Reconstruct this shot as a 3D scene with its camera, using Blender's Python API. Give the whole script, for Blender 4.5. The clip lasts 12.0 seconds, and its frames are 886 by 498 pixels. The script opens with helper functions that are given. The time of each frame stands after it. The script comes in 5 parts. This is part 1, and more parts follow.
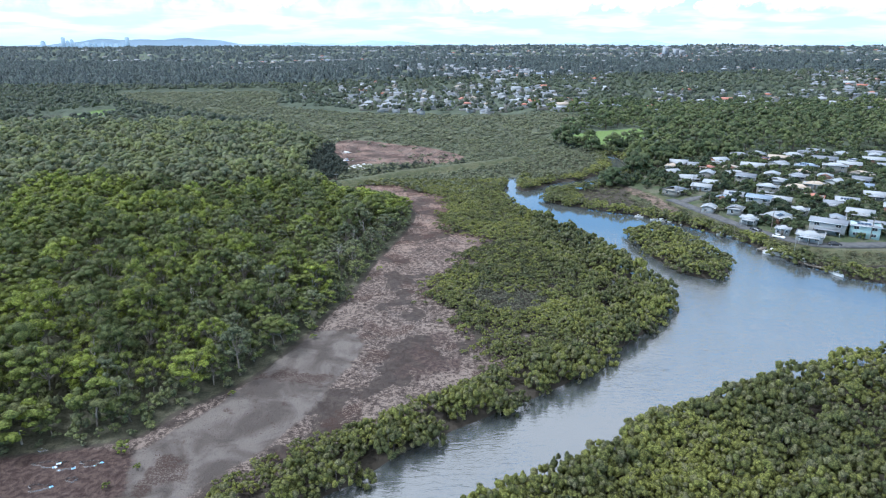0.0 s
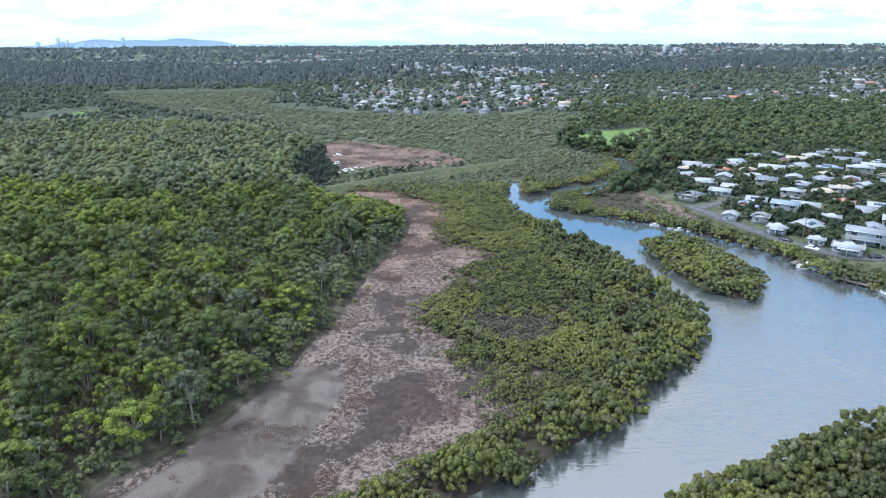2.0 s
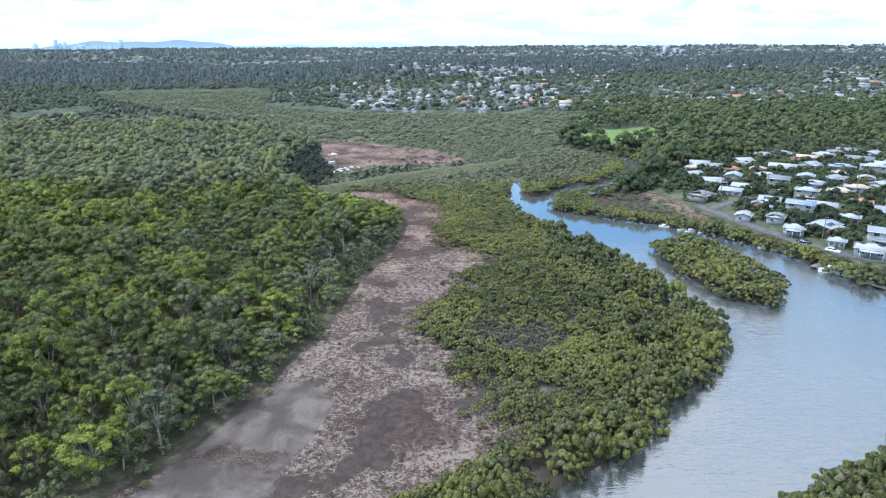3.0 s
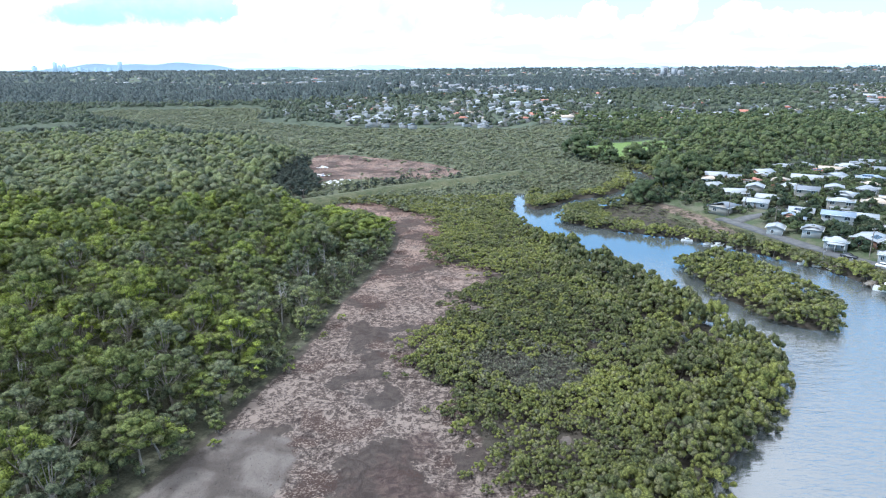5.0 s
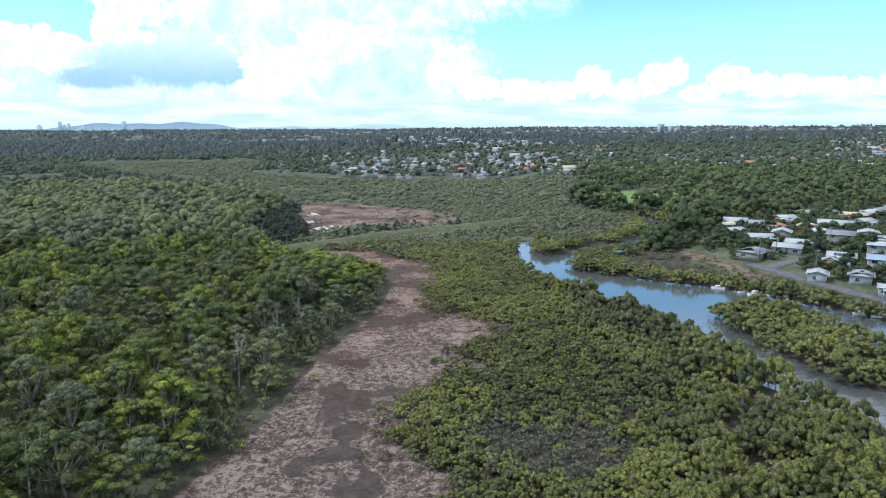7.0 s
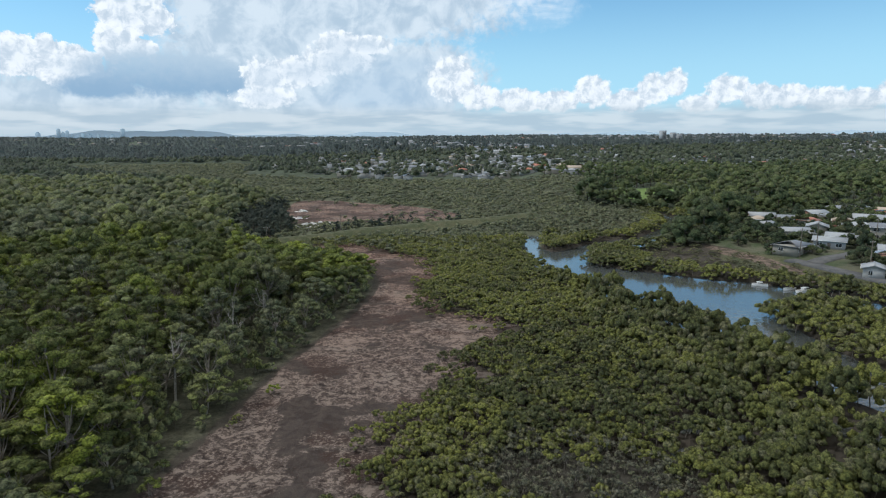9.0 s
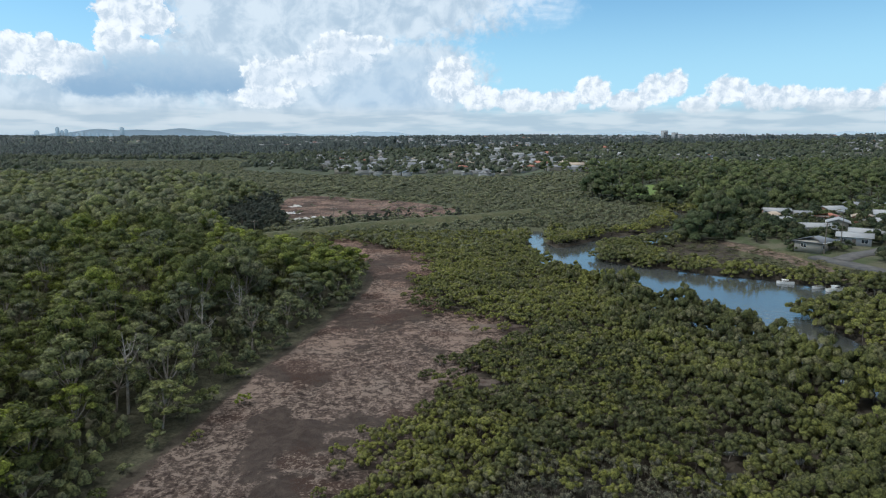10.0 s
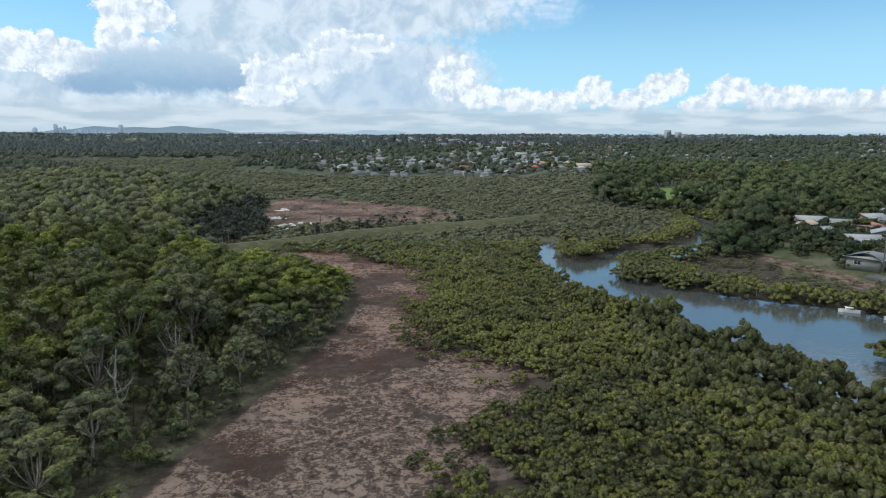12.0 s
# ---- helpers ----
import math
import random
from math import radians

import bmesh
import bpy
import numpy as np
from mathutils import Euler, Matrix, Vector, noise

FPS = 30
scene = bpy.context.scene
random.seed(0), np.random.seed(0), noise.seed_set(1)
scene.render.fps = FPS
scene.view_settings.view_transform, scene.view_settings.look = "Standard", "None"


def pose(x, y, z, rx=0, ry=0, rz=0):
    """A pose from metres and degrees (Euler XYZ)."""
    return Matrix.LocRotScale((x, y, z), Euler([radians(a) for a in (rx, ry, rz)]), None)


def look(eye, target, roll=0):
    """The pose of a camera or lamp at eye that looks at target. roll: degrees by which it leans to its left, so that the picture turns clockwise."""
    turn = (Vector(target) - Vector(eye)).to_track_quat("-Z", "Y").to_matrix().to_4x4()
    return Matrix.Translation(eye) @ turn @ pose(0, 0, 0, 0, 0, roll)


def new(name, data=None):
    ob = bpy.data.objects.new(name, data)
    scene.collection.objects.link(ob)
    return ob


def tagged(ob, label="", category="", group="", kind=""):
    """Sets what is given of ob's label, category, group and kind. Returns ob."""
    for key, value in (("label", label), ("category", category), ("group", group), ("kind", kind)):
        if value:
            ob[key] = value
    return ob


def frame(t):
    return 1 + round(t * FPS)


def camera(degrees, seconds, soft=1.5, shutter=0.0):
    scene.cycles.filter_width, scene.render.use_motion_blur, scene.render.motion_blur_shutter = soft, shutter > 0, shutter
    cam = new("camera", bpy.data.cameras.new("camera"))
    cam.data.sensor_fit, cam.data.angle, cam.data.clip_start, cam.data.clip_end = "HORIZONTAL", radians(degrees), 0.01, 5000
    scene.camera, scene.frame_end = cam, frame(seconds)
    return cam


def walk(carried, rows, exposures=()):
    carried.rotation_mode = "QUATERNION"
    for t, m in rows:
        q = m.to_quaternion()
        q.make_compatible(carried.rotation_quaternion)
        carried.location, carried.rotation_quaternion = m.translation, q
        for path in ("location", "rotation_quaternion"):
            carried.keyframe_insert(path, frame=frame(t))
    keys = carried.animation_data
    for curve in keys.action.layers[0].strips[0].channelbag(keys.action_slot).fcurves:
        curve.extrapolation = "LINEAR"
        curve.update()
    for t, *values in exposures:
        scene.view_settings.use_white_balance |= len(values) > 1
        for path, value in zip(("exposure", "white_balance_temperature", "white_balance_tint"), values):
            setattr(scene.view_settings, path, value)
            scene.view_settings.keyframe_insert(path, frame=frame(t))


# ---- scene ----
cam = camera(71.0, 12.0, 1.2)
METRES, EYE, TILT, LEAN, TURN = 150.0, 71.6, -18.4, 0.0, 0.0
ROWS = [
    (0.0, 0.0, 0.0, 0.0, -0.0, 0.0, 0.0),
    (0.5, 0.0011, 0.0386, 0.0109, -0.01, -0.01, 0.1),
    (1.0, 0.0021, 0.0781, 0.0191, -0.03, -0.01, 0.16),
    (1.5, 0.0034, 0.1178, 0.0264, -0.06, 0.0, 0.18),
    (2.0, 0.0045, 0.158, 0.0325, -0.11, 0.01, 0.21),
    (2.5, 0.0055, 0.1988, 0.0352, -0.15, 0.04, 0.25),
    (4.5, 0.0098, 0.3679, 0.0272, -0.3, 1.46, 0.37),
    (5.0, 0.011, 0.4103, 0.0248, -0.33, 2.18, 0.37),
    (5.5, 0.0121, 0.4529, 0.0225, -0.36, 2.87, 0.39),
    (6.0, 0.0134, 0.4956, 0.0201, -0.38, 3.75, 0.4),
    (6.5, 0.0146, 0.5382, 0.0177, -0.4, 5.17, 0.4),
    (7.0, 0.016, 0.5808, 0.0149, -0.41, 7.46, 0.38),
    (9.0, 0.0208, 0.7517, 0.0049, -0.42, 8.28, 0.32),
    (9.5, 0.0218, 0.7944, 0.0025, -0.42, 8.3, 0.28),
    (10.0, 0.0231, 0.8355, 0.0068, -0.46, 8.31, 0.13),
    (10.5, 0.0242, 0.8738, 0.019, -0.48, 8.27, 0.01),
    (11.0, 0.025, 0.9114, 0.0316, -0.48, 8.26, -0.05),
    (11.5, 0.0254, 0.949, 0.0444, -0.5, 8.22, -0.12),
    (12.0, 0.0265, 0.9868, 0.057, -0.48, 8.21, -0.13),
]
EXPOSURES = [(0.0, 0.20, 5250, 9), (2.7, 0.36, 5250, 9), (5.0, 0.52, 5300, 8), (6.4, 0.41, 5300, 8), (7.2, -0.19, 5600, 9), (8.8, -0.70, 5950, 7), (12.0, -0.65, 5950, 7)]
walk(cam, [(t, pose(0, 0, EYE, TILT, LEAN, TURN) @ pose(METRES * x, METRES * y, METRES * z, 90 + pitch, roll, yaw)) for t, x, y, z, yaw, pitch, roll in ROWS], EXPOSURES)

# ---- world, sun ----
SUN_AZ, SUN_EL = -84.0, 54.0          # degrees: clockwise from straight ahead (+y), above the horizon


def N(tree, kind, **values):
    """A node of that kind; values set its inputs by name (spaces as _) or, for i0, i1, by index."""
    nd = tree.nodes.new(kind)
    for k, v in values.items():
        if k[0] == "i" and k[1:].isdigit():
            sock = nd.inputs[int(k[1:])]
        else:
            sock = nd.inputs[k.replace("_", " ")]
        if isinstance(v, bpy.types.NodeSocket):
            tree.links.new(v, sock)
        else:
            sock.default_value = v
    return nd


def M(tree, op, a, b=0.0, c=0.0):
    nd = N(tree, "ShaderNodeMath", i0=a, i1=b, i2=c)
    nd.operation = op
    return nd.outputs[0]


def ramp(tree, val, lo, hi, to0=0.0, to1=1.0, smooth=True):
    nd = N(tree, "ShaderNodeMapRange", Value=val, From_Min=lo, From_Max=hi, To_Min=to0, To_Max=to1)
    if smooth:
        nd.interpolation_type = "SMOOTHSTEP"
    return nd.outputs[0]


def mix(tree, fac, a, b, how="MIX"):
    nd = tree.nodes.new("ShaderNodeMix")
    nd.data_type, nd.blend_type = "RGBA", how
    for sock, v in ((nd.inputs[0], fac), (nd.inputs[6], a), (nd.inputs[7], b)):
        if isinstance(v, bpy.types.NodeSocket):
            tree.links.new(v, sock)
        else:
            sock.default_value = (*v, 1.0)[:4] if isinstance(v, tuple) else v
    return nd.outputs[2]


def fbm(tree, vec, scale, detail=4.0, rough=0.55, dist=0.0):
    return N(tree, "ShaderNodeTexNoise", Vector=vec, Scale=scale, Detail=detail, Roughness=rough, Distortion=dist).outputs[0]


def make_world():
    world = bpy.data.worlds.new("sky_with_cumulus")
    scene.world = world
    world.use_nodes = True
    t = world.node_tree
    t.nodes.clear()
    out = t.nodes.new("ShaderNodeOutputWorld")
    sky = t.nodes.new("ShaderNodeTexSky")
    sky.sky_type, sky.sun_disc = "NISHITA", False
    sky.sun_elevation, sky.sun_rotation = radians(SUN_EL), radians(SUN_AZ)
    blue = N(t, "ShaderNodeVectorMath", i0=sky.outputs[0], i1=(0.122, 0.192, 0.222))
    blue.operation = "MULTIPLY"
    way = t.nodes.new("ShaderNodeTexCoord").outputs["Generated"]
    sep = N(t, "ShaderNodeSeparateXYZ", Vector=way)
    az = M(t, "MULTIPLY", M(t, "ARCTAN2", sep.outputs[0], sep.outputs[1]), 57.2958)
    el = M(t, "MULTIPLY", M(t, "ARCSINE", sep.outputs[2]), 57.2958)
    flat = N(t, "ShaderNodeCombineXYZ", X=az, Y=el, Z=0.0).outputs[0]
    puff = fbm(t, flat, 0.42, 5.0, 0.58, 0.35)
    fine = fbm(t, flat, 1.3, 5.0, 0.6, 0.2)

    def billow(vec):
        nd = N(t, "ShaderNodeTexVoronoi", Vector=vec, Scale=0.8, Detail=4.0, Roughness=0.65)
        nd.normalize = True
        return nd.outputs["Distance"]

    def moved(x, y):
        return N(t, "ShaderNodeMapping", Vector=wavy, Location=(x, y, 0.0)).outputs[0]

    curl = N(t, "ShaderNodeTexNoise", Vector=flat, Scale=0.8, Detail=3.0).outputs[1]
    wavy = N(t, "ShaderNodeVectorMath", i0=curl, i1=(1.3, 1.3, 0.0), i2=flat)
    wavy.operation = "MULTIPLY_ADD"
    wavy = wavy.outputs[0]
    heap = billow(wavy)
    rag = M(t, "ADD", M(t, "MULTIPLY", M(t, "SUBTRACT", 0.32, heap), 0.75), M(t, "MULTIPLY", M(t, "SUBTRACT", fine, 0.5), 0.95))
    lit = M(t, "SUBTRACT", billow(moved(-0.4, 0.4)), heap)

    def cloud(heaps, lo=0.0, hi=0.14, ragged=1.0):
        """How far inside a group of cloud heaps (direction and half size in degrees) each way lies, and its cover."""
        best = None
        for a0, e0, ra, re in heaps:
            d = N(t, "ShaderNodeVectorMath", i0=flat, i1=(a0, e0, 0.0))
            d.operation = "SUBTRACT"
            k = N(t, "ShaderNodeVectorMath", i0=d.outputs[0], i1=(1 / ra, 1 / re, 0.0))
            k.operation = "MULTIPLY"
            q = N(t, "ShaderNodeVectorMath", i0=k.outputs[0])
            q.operation = "LENGTH"
            best = q.outputs["Value"] if best is None else M(t, "MINIMUM", best, q.outputs["Value"])
        field = M(t, "SUBTRACT", 1.0, best)
        return field, ramp(t, M(t, "ADD", field, M(t, "MULTIPLY", rag, ragged)), lo, hi)

    def heads(field, deep):
        face = ramp(t, M(t, "ADD", lit, M(t, "MULTIPLY", M(t, "SUBTRACT", fine, 0.5), 0.25)), -0.16, 0.12)
        tone = mix(t, face, (1.00, 1.12, 1.24), (1.66, 1.66, 1.66))
        return mix(t, M(t, "MULTIPLY", ramp(t, field, 0.15, 0.75), deep), tone, (1.10, 1.22, 1.34))

    col = mix(t, ramp(t, el, 14.0, 2.0, 0.15, 0.75), blue.outputs[0], (0.88, 1.36, 1.62))
    # the high soft sheet over the cumulus, thinning out to streaks on the right
    _, sheet = cloud([(-13.0, 9.0, 13.0, 13.0), (-7.0, 12.0, 17.0, 5.0), (-2.0, 5.0, 7.5, 4.5), (-30.0, 2.6, 14.0, 3.0)], -0.05, 0.38, 0.7)
    soft = ramp(t, puff, 0.36, 0.62)
    col = mix(t, M(t, "MULTIPLY", sheet, 0.97), col, mix(t, soft, (0.84, 1.00, 1.15), (1.24, 1.34, 1.42)))
    slope = N(t, "ShaderNodeMapping", Vector=flat, Rotation=(0, 0, radians(-24)), Scale=(0.25, 1.1, 1.0)).outputs[0]
    _, wisp = cloud([(8.5, 10.8, 5.0, 1.9)], 0.0, 0.7, 0.6)
    col = mix(t, M(t, "MULTIPLY", wisp, ramp(t, fbm(t, slope, 0.7, 4.0), 0.38, 0.62, 0.15, 0.7)), col, (1.36, 1.48, 1.58))
    # cumulus heads on the left, the flat grey-blue base under them, lit heads ahead
    f, m = cloud([(-25.1, 10.1, 2.9, 2.5), (-26.3, 7.5, 1.8, 1.6), (-29.8, 5.6, 3.1, 1.6), (-33.3, 6.2, 2.5, 1.7), (-31.1, 6.8, 0.9, 1.1), (-35.9, 6.8, 1.7, 2.3), (-24.8, 7.2, 1.7, 0.9), (-23.4, 9.4, 1.7, 1.3)])
    col = mix(t, m, col, heads(f, 0.25))
    f, m = cloud([(-22.6, 5.3, 7.9, 2.2), (-18.2, 4.9, 2.3, 1.6), (-27.6, 4.1, 3.7, 1.1)], 0.0, 0.42, 0.6)
    col = mix(t, M(t, "MULTIPLY", m, 0.95), col, mix(t, ramp(t, M(t, "ADD", el, M(t, "MULTIPLY", rag, 1.2)), 3.6, 7.2), (0.50, 0.74, 1.00), (0.86, 1.04, 1.20)))
    f, m = cloud([(-14.8, 5.2, 2.3, 1.8), (-12.1, 5.7, 2.9, 1.5), (-8.7, 6.8, 3.5, 1.4), (-8.7, 7.9, 2.0, 1.4), (-6.2, 8.0, 2.5, 0.9), (-15.1, 3.5, 2.9, 1.0)], 0.0, 0.2)
    col = mix(t, m, col, heads(f, 0.6))
    f, m = cloud([(-2.8, 6.3, 5.0, 1.5), (-5.0, 4.0, 8.5, 4.6)], 0.0, 0.9, 0.25)
    col = mix(t, M(t, "MULTIPLY", m, 0.85), col, mix(t, soft, (0.76, 0.97, 1.18), (0.94, 1.12, 1.28)))
    # the bank along the horizon
    f, m = cloud([(1.3, 5.2, 2.4, 2.0), (3.8, 3.6, 2.3, 1.2), (7.3, 3.3, 2.5, 1.1), (10.6, 3.2, 2.2, 1.0), (13.7, 4.0, 1.7, 1.4), (16.6, 3.1, 1.9, 1.0), (18.8, 4.1, 1.5, 1.3), (20.4, 4.5, 1.1, 1.2), (24.5, 3.9, 1.7, 1.2), (22.5, 2.8, 1.7, 0.8), (27.1, 3.2, 1.8, 1.1), (29.1, 3.2, 1.5, 1.0), (31.4, 2.9, 1.8, 1.0), (33.9, 2.8, 1.6, 0.9), (35.9, 3.3, 1.3, 1.1)], -0.05, 0.2, 0.9)
    col = mix(t, m, col, heads(f, 0.1))
    # pale haze and thin flat streaks low down
    flatter = N(t, "ShaderNodeMapping", Vector=flat, Scale=(0.25, 1.6, 1.0)).outputs[0]
    low = mix(t, ramp(t, fbm(t, flatter, 0.6, 3.0), 0.40, 0.60), (0.80, 0.95, 1.06), (1.14, 1.22, 1.26))
    col = mix(t, ramp(t, M(t, "ADD", el, M(t, "MULTIPLY", rag, 0.5)), 3.4, 1.8, 0.0, 0.92), col, low)
    col = mix(t, ramp(t, el, 1.4, 0.0, 0.0, 0.7), col, (0.80, 0.97, 1.08))
    col = mix(t, 1.0, col, (0.98, 0.98, 0.98), "MULTIPLY")
    # broken cloud overhead, out of sight
    over = M(t, "MULTIPLY", ramp(t, fbm(t, way, 2.2, 5.0, 0.55), 0.26, 0.42), ramp(t, el, 19.0, 25.0))
    col = mix(t, over, col, (1.42, 1.36, 1.30))
    col = mix(t, ramp(t, el, -0.5, -3.0), col, (0.10, 0.12, 0.10))
    bg = N(t, "ShaderNodeBackground", Color=col, Strength=1.0)
    t.links.new(bg.outputs[0], out.inputs[0])


make_world()
sun = new("sun", bpy.data.lights.new("sun", "SUN"))
sun.data.energy, sun.data.angle, sun.data.color = 3.2, radians(12.0), (1.0, 0.97, 0.92)
_a, _e = radians(SUN_AZ), radians(SUN_EL)
sun.matrix_world = look((0, 0, 300), (-math.sin(_a) * math.cos(_e), -math.cos(_a) * math.cos(_e), 300 - math.sin(_e)))

# ---- the plan: lines on the ground, metres ----
def curve_through(pts, step=3.0, closed=True):
    """A smooth line through control points (Catmull-Rom), as an array."""
    p = np.array(pts, float)
    n = len(p)
    out = []
    for i in range(n if closed else n - 1):
        a, b, c, d = (p[(i + k) % n] if closed else p[min(max(i + k, 0), n - 1)] for k in (-1, 0, 1, 2))
        m = max(2, int(np.linalg.norm(c - b) / step))
        u = (np.arange(m) / m)[:, None]
        out.append(0.5 * (2 * b + (c - a) * u + (2 * a - 5 * b + 4 * c - d) * u ** 2 + (3 * b - a - 3 * c + d) * u ** 3))
    if not closed:
        out.append(p[-1:])
    return np.concatenate(out)


def inside(poly, x, y):
    x, y = np.asarray(x, float), np.asarray(y, float)
    r = np.zeros(x.shape, bool)
    a, b = poly, np.roll(poly, -1, 0)
    for (x0, y0), (x1, y1) in zip(a, b):
        if y0 == y1:
            continue
        hit = (y0 > y) != (y1 > y)
        r ^= hit & (x < (x1 - x0) * (y - y0) / (y1 - y0) + x0)
    return r


def away(line, x, y, closed=True):
    """Distance from a line (metres), capped at 200."""
    x, y = np.asarray(x, float), np.asarray(y, float)
    best = np.full(x.shape, 4e4)
    a, b = (line, np.roll(line, -1, 0)) if closed else (line[:-1], line[1:])
    lo, hi = line.min(0) - 200, line.max(0) + 200
    m = (x > lo[0]) & (x < hi[0]) & (y > lo[1]) & (y < hi[1])
    xs, ys, bs = x[m], y[m], best[m]
    for (x0, y0), (x1, y1) in zip(a, b):
        dx, dy = x1 - x0, y1 - y0
        u = np.clip(((xs - x0) * dx + (ys - y0) * dy) / max(dx * dx + dy * dy, 1e-9), 0, 1)
        bs = np.minimum(bs, (xs - x0 - u * dx) ** 2 + (ys - y0 - u * dy) ** 2)
    best[m] = bs
    return np.sqrt(best)


def signed(poly, x, y):
    """Metres inside (+) or outside (-) of a closed line."""
    d = away(poly, x, y)
    return np.where(inside(poly, x, y), d, -d)


def step01(lo, hi, v):
    u = np.clip((np.asarray(v, float) - lo) / (hi - lo), 0, 1)
    return u * u * (3 - 2 * u)


def wobble(x, y, scale, seed=0.0):
    """Cheap smooth noise, about -1 to 1."""
    x, y = np.asarray(x, float) / scale + seed * 7.3, np.asarray(y, float) / scale - seed * 3.1
    return (np.sin(x * 1.3 + 1.7 * np.sin(y * 0.9 + seed)) + np.sin(y * 1.7 + 1.3 * np.sin(x * 1.1 + 2.0)) + np.sin((x + y) * 2.3 + np.sin(x * 2.9 - y)) * 0.6) / 2.6


LEFT_BANK = [(-160, 5), (-70, 52), (-21, 85), (-7, 98), (10, 110), (22, 118), (34, 128), (43, 138), (55, 150), (64, 162), (67, 172), (64, 186),
             (59, 203), (55, 216), (49, 232), (43, 247), (39, 258), (36, 270), (33, 283), (31, 296), (30, 308), (34, 325), (37, 345)]
RIGHT_BANK = [(42, 345), (39, 324), (41, 311), (49, 317), (61, 330), (77, 339), (90, 354), (99, 370), (104, 390), (106, 412), (114, 412), (114, 388), (109, 366), (99, 345),
              (82, 326), (68, 313), (57, 311), (50, 296), (51, 289), (57, 282), (68, 275), (77, 269), (86, 264), (94, 255), (104, 243), (112, 231), (116, 222), (118, 213), (121, 204),
              (127, 195), (132, 188), (140, 183), (220, 150), (420, 110)]
NEAR_BANK = [(420, 30), (200, 126), (140, 139), (102, 131), (91, 127), (80, 121), (63, 114), (52, 109), (42, 104), (37, 99), (24, 90), (15, 86), (5, 80), (-30, 52), (-100, 0)]
RIVER = curve_through(LEFT_BANK + RIGHT_BANK + NEAR_BANK)
ISLAND = curve_through([(76, 236), (74, 220), (75, 205), (79, 193), (85, 187), (92, 189), (96, 198), (96, 212), (92, 226), (85, 237)])
MUD_LEFT = [(-110, 60), (-80, 84), (-72, 97), (-58, 102), (-55, 109), (-47, 118), (-42, 126), (-35, 146), (-32, 158), (-28, 172), (-25, 190), (-23, 204), (-19, 220), (-15, 240),
            (-13, 258), (-15, 275), (-19, 288), (-30, 298), (-48, 305)]
MUD_RIGHT = [(-46, 315), (-26, 319), (-16, 307), (-3, 293), (-1, 280), (-3, 262), (-2, 244), (1, 231), (11, 229), (11, 218), (7, 210), (2, 200), (-3, 189), (-6, 177), (-9, 167), (0, 157),
             (2, 146), (6, 137), (10, 131), (8, 124), (0, 118), (-10, 113), (-19, 106), (-26, 99), (-33, 92), (-40, 85), (-60, 70), (-90, 45)]
MUD = curve_through(MUD_LEFT + MUD_RIGHT)
MUD_BACK = curve_through([(-80, 470), (-63, 480), (-35, 460), (-10, 445), (14, 405), (-1, 384), (-23, 383), (-43, 374), (-57, 366), (-68, 395)])
LEVEE = curve_through([(-130, 262), (-92, 292), (-60, 318), (-41, 332), (-21, 350), (5, 366), (30, 382), (46, 396)], closed=False)
FOREST = curve_through([(-900, 60), (-140, 62), (-88, 92)] + MUD_LEFT[2:] + [(-60, 318), (-66, 365), (-85, 450), (-140, 541), (-250, 640), (-352, 739), (-700, 800), (-1200, 780)])
MARSH = curve_through([(-45, 306), (-7, 294), (20, 290), (28, 312), (110, 380), (104, 450), (92, 480), (110, 520), (130, 600), (60, 645), (-50, 655), (-130, 690), (-190, 740), (-250, 915),
                       (-450, 905), (-352, 739), (-250, 640), (-140, 541), (-85, 450), (-66, 365)])
SAMPHIRE = curve_through([(-110, 66), (-92, 90), (-74, 96), (-62, 98), (-57, 96), (-55, 90), (-53, 82), (-62, 70)])
DIRT = curve_through([(95, 316), (101, 303), (104, 292), (106, 276), (106, 262), (99, 262), (98, 286), (94, 302)])
DEAD_PATCH = curve_through([(9, 163), (9, 174), (18, 177), (28, 171), (29, 161), (20, 157)])
PONDS = [(37, 183, 2.6, 1.8), (41, 181, 2.2, 1.6), (52, 185, 2.6, 2.0), (55, 182, 1.6, 1.6), (33, 176, 1.8, 1.4), (58, 178, 1.8, 2.2), (46, 170, 1.6, 1.4), (38, 166, 1.5, 1.3), (50, 193, 2.0, 1.6), (44, 160, 1.5, 1.3)]
BARE = [(9, 200, 2.6, 1.8), (12, 196, 1.6, 1.6), (25, 258, 4.5, 1.8), (14, 226, 5.0, 1.4), (21, 143, 1.6, 1.2)]
RED_FLAT = curve_through([(-13, 121), (-2, 119), (9, 126), (7, 138), (3, 150), (-7, 148), (-15, 136)])
OVAL = curve_through([(92, 456), (108, 484), (160, 510), (150, 465), (122, 437), (111, 434)])
FAR_GREEN = curve_through([(110, 547), (128, 547), (140, 588), (117, 590)])
CLEARING = curve_through([(-388, 588), (-345, 572), (-333, 630), (-362, 708), (-382, 650)])
ROAD = curve_through([(109, 289), (112, 281), (118, 258), (124, 240), (132, 226), (142, 218), (165, 217), (260, 222), (420, 228)], closed=False)
CROSS_STREET = curve_through([(112, 283), (126, 289), (140, 298), (153, 303), (180, 299), (230, 306), (330, 330)], closed=False)
SUBURB = curve_through([(92, 330), (104, 301), (112, 281), (118, 258), (124, 240), (132, 226), (142, 216), (170, 212), (420, 216), (520, 300), (400, 405), (300, 418), (215, 412), (140, 376), (110, 345)])


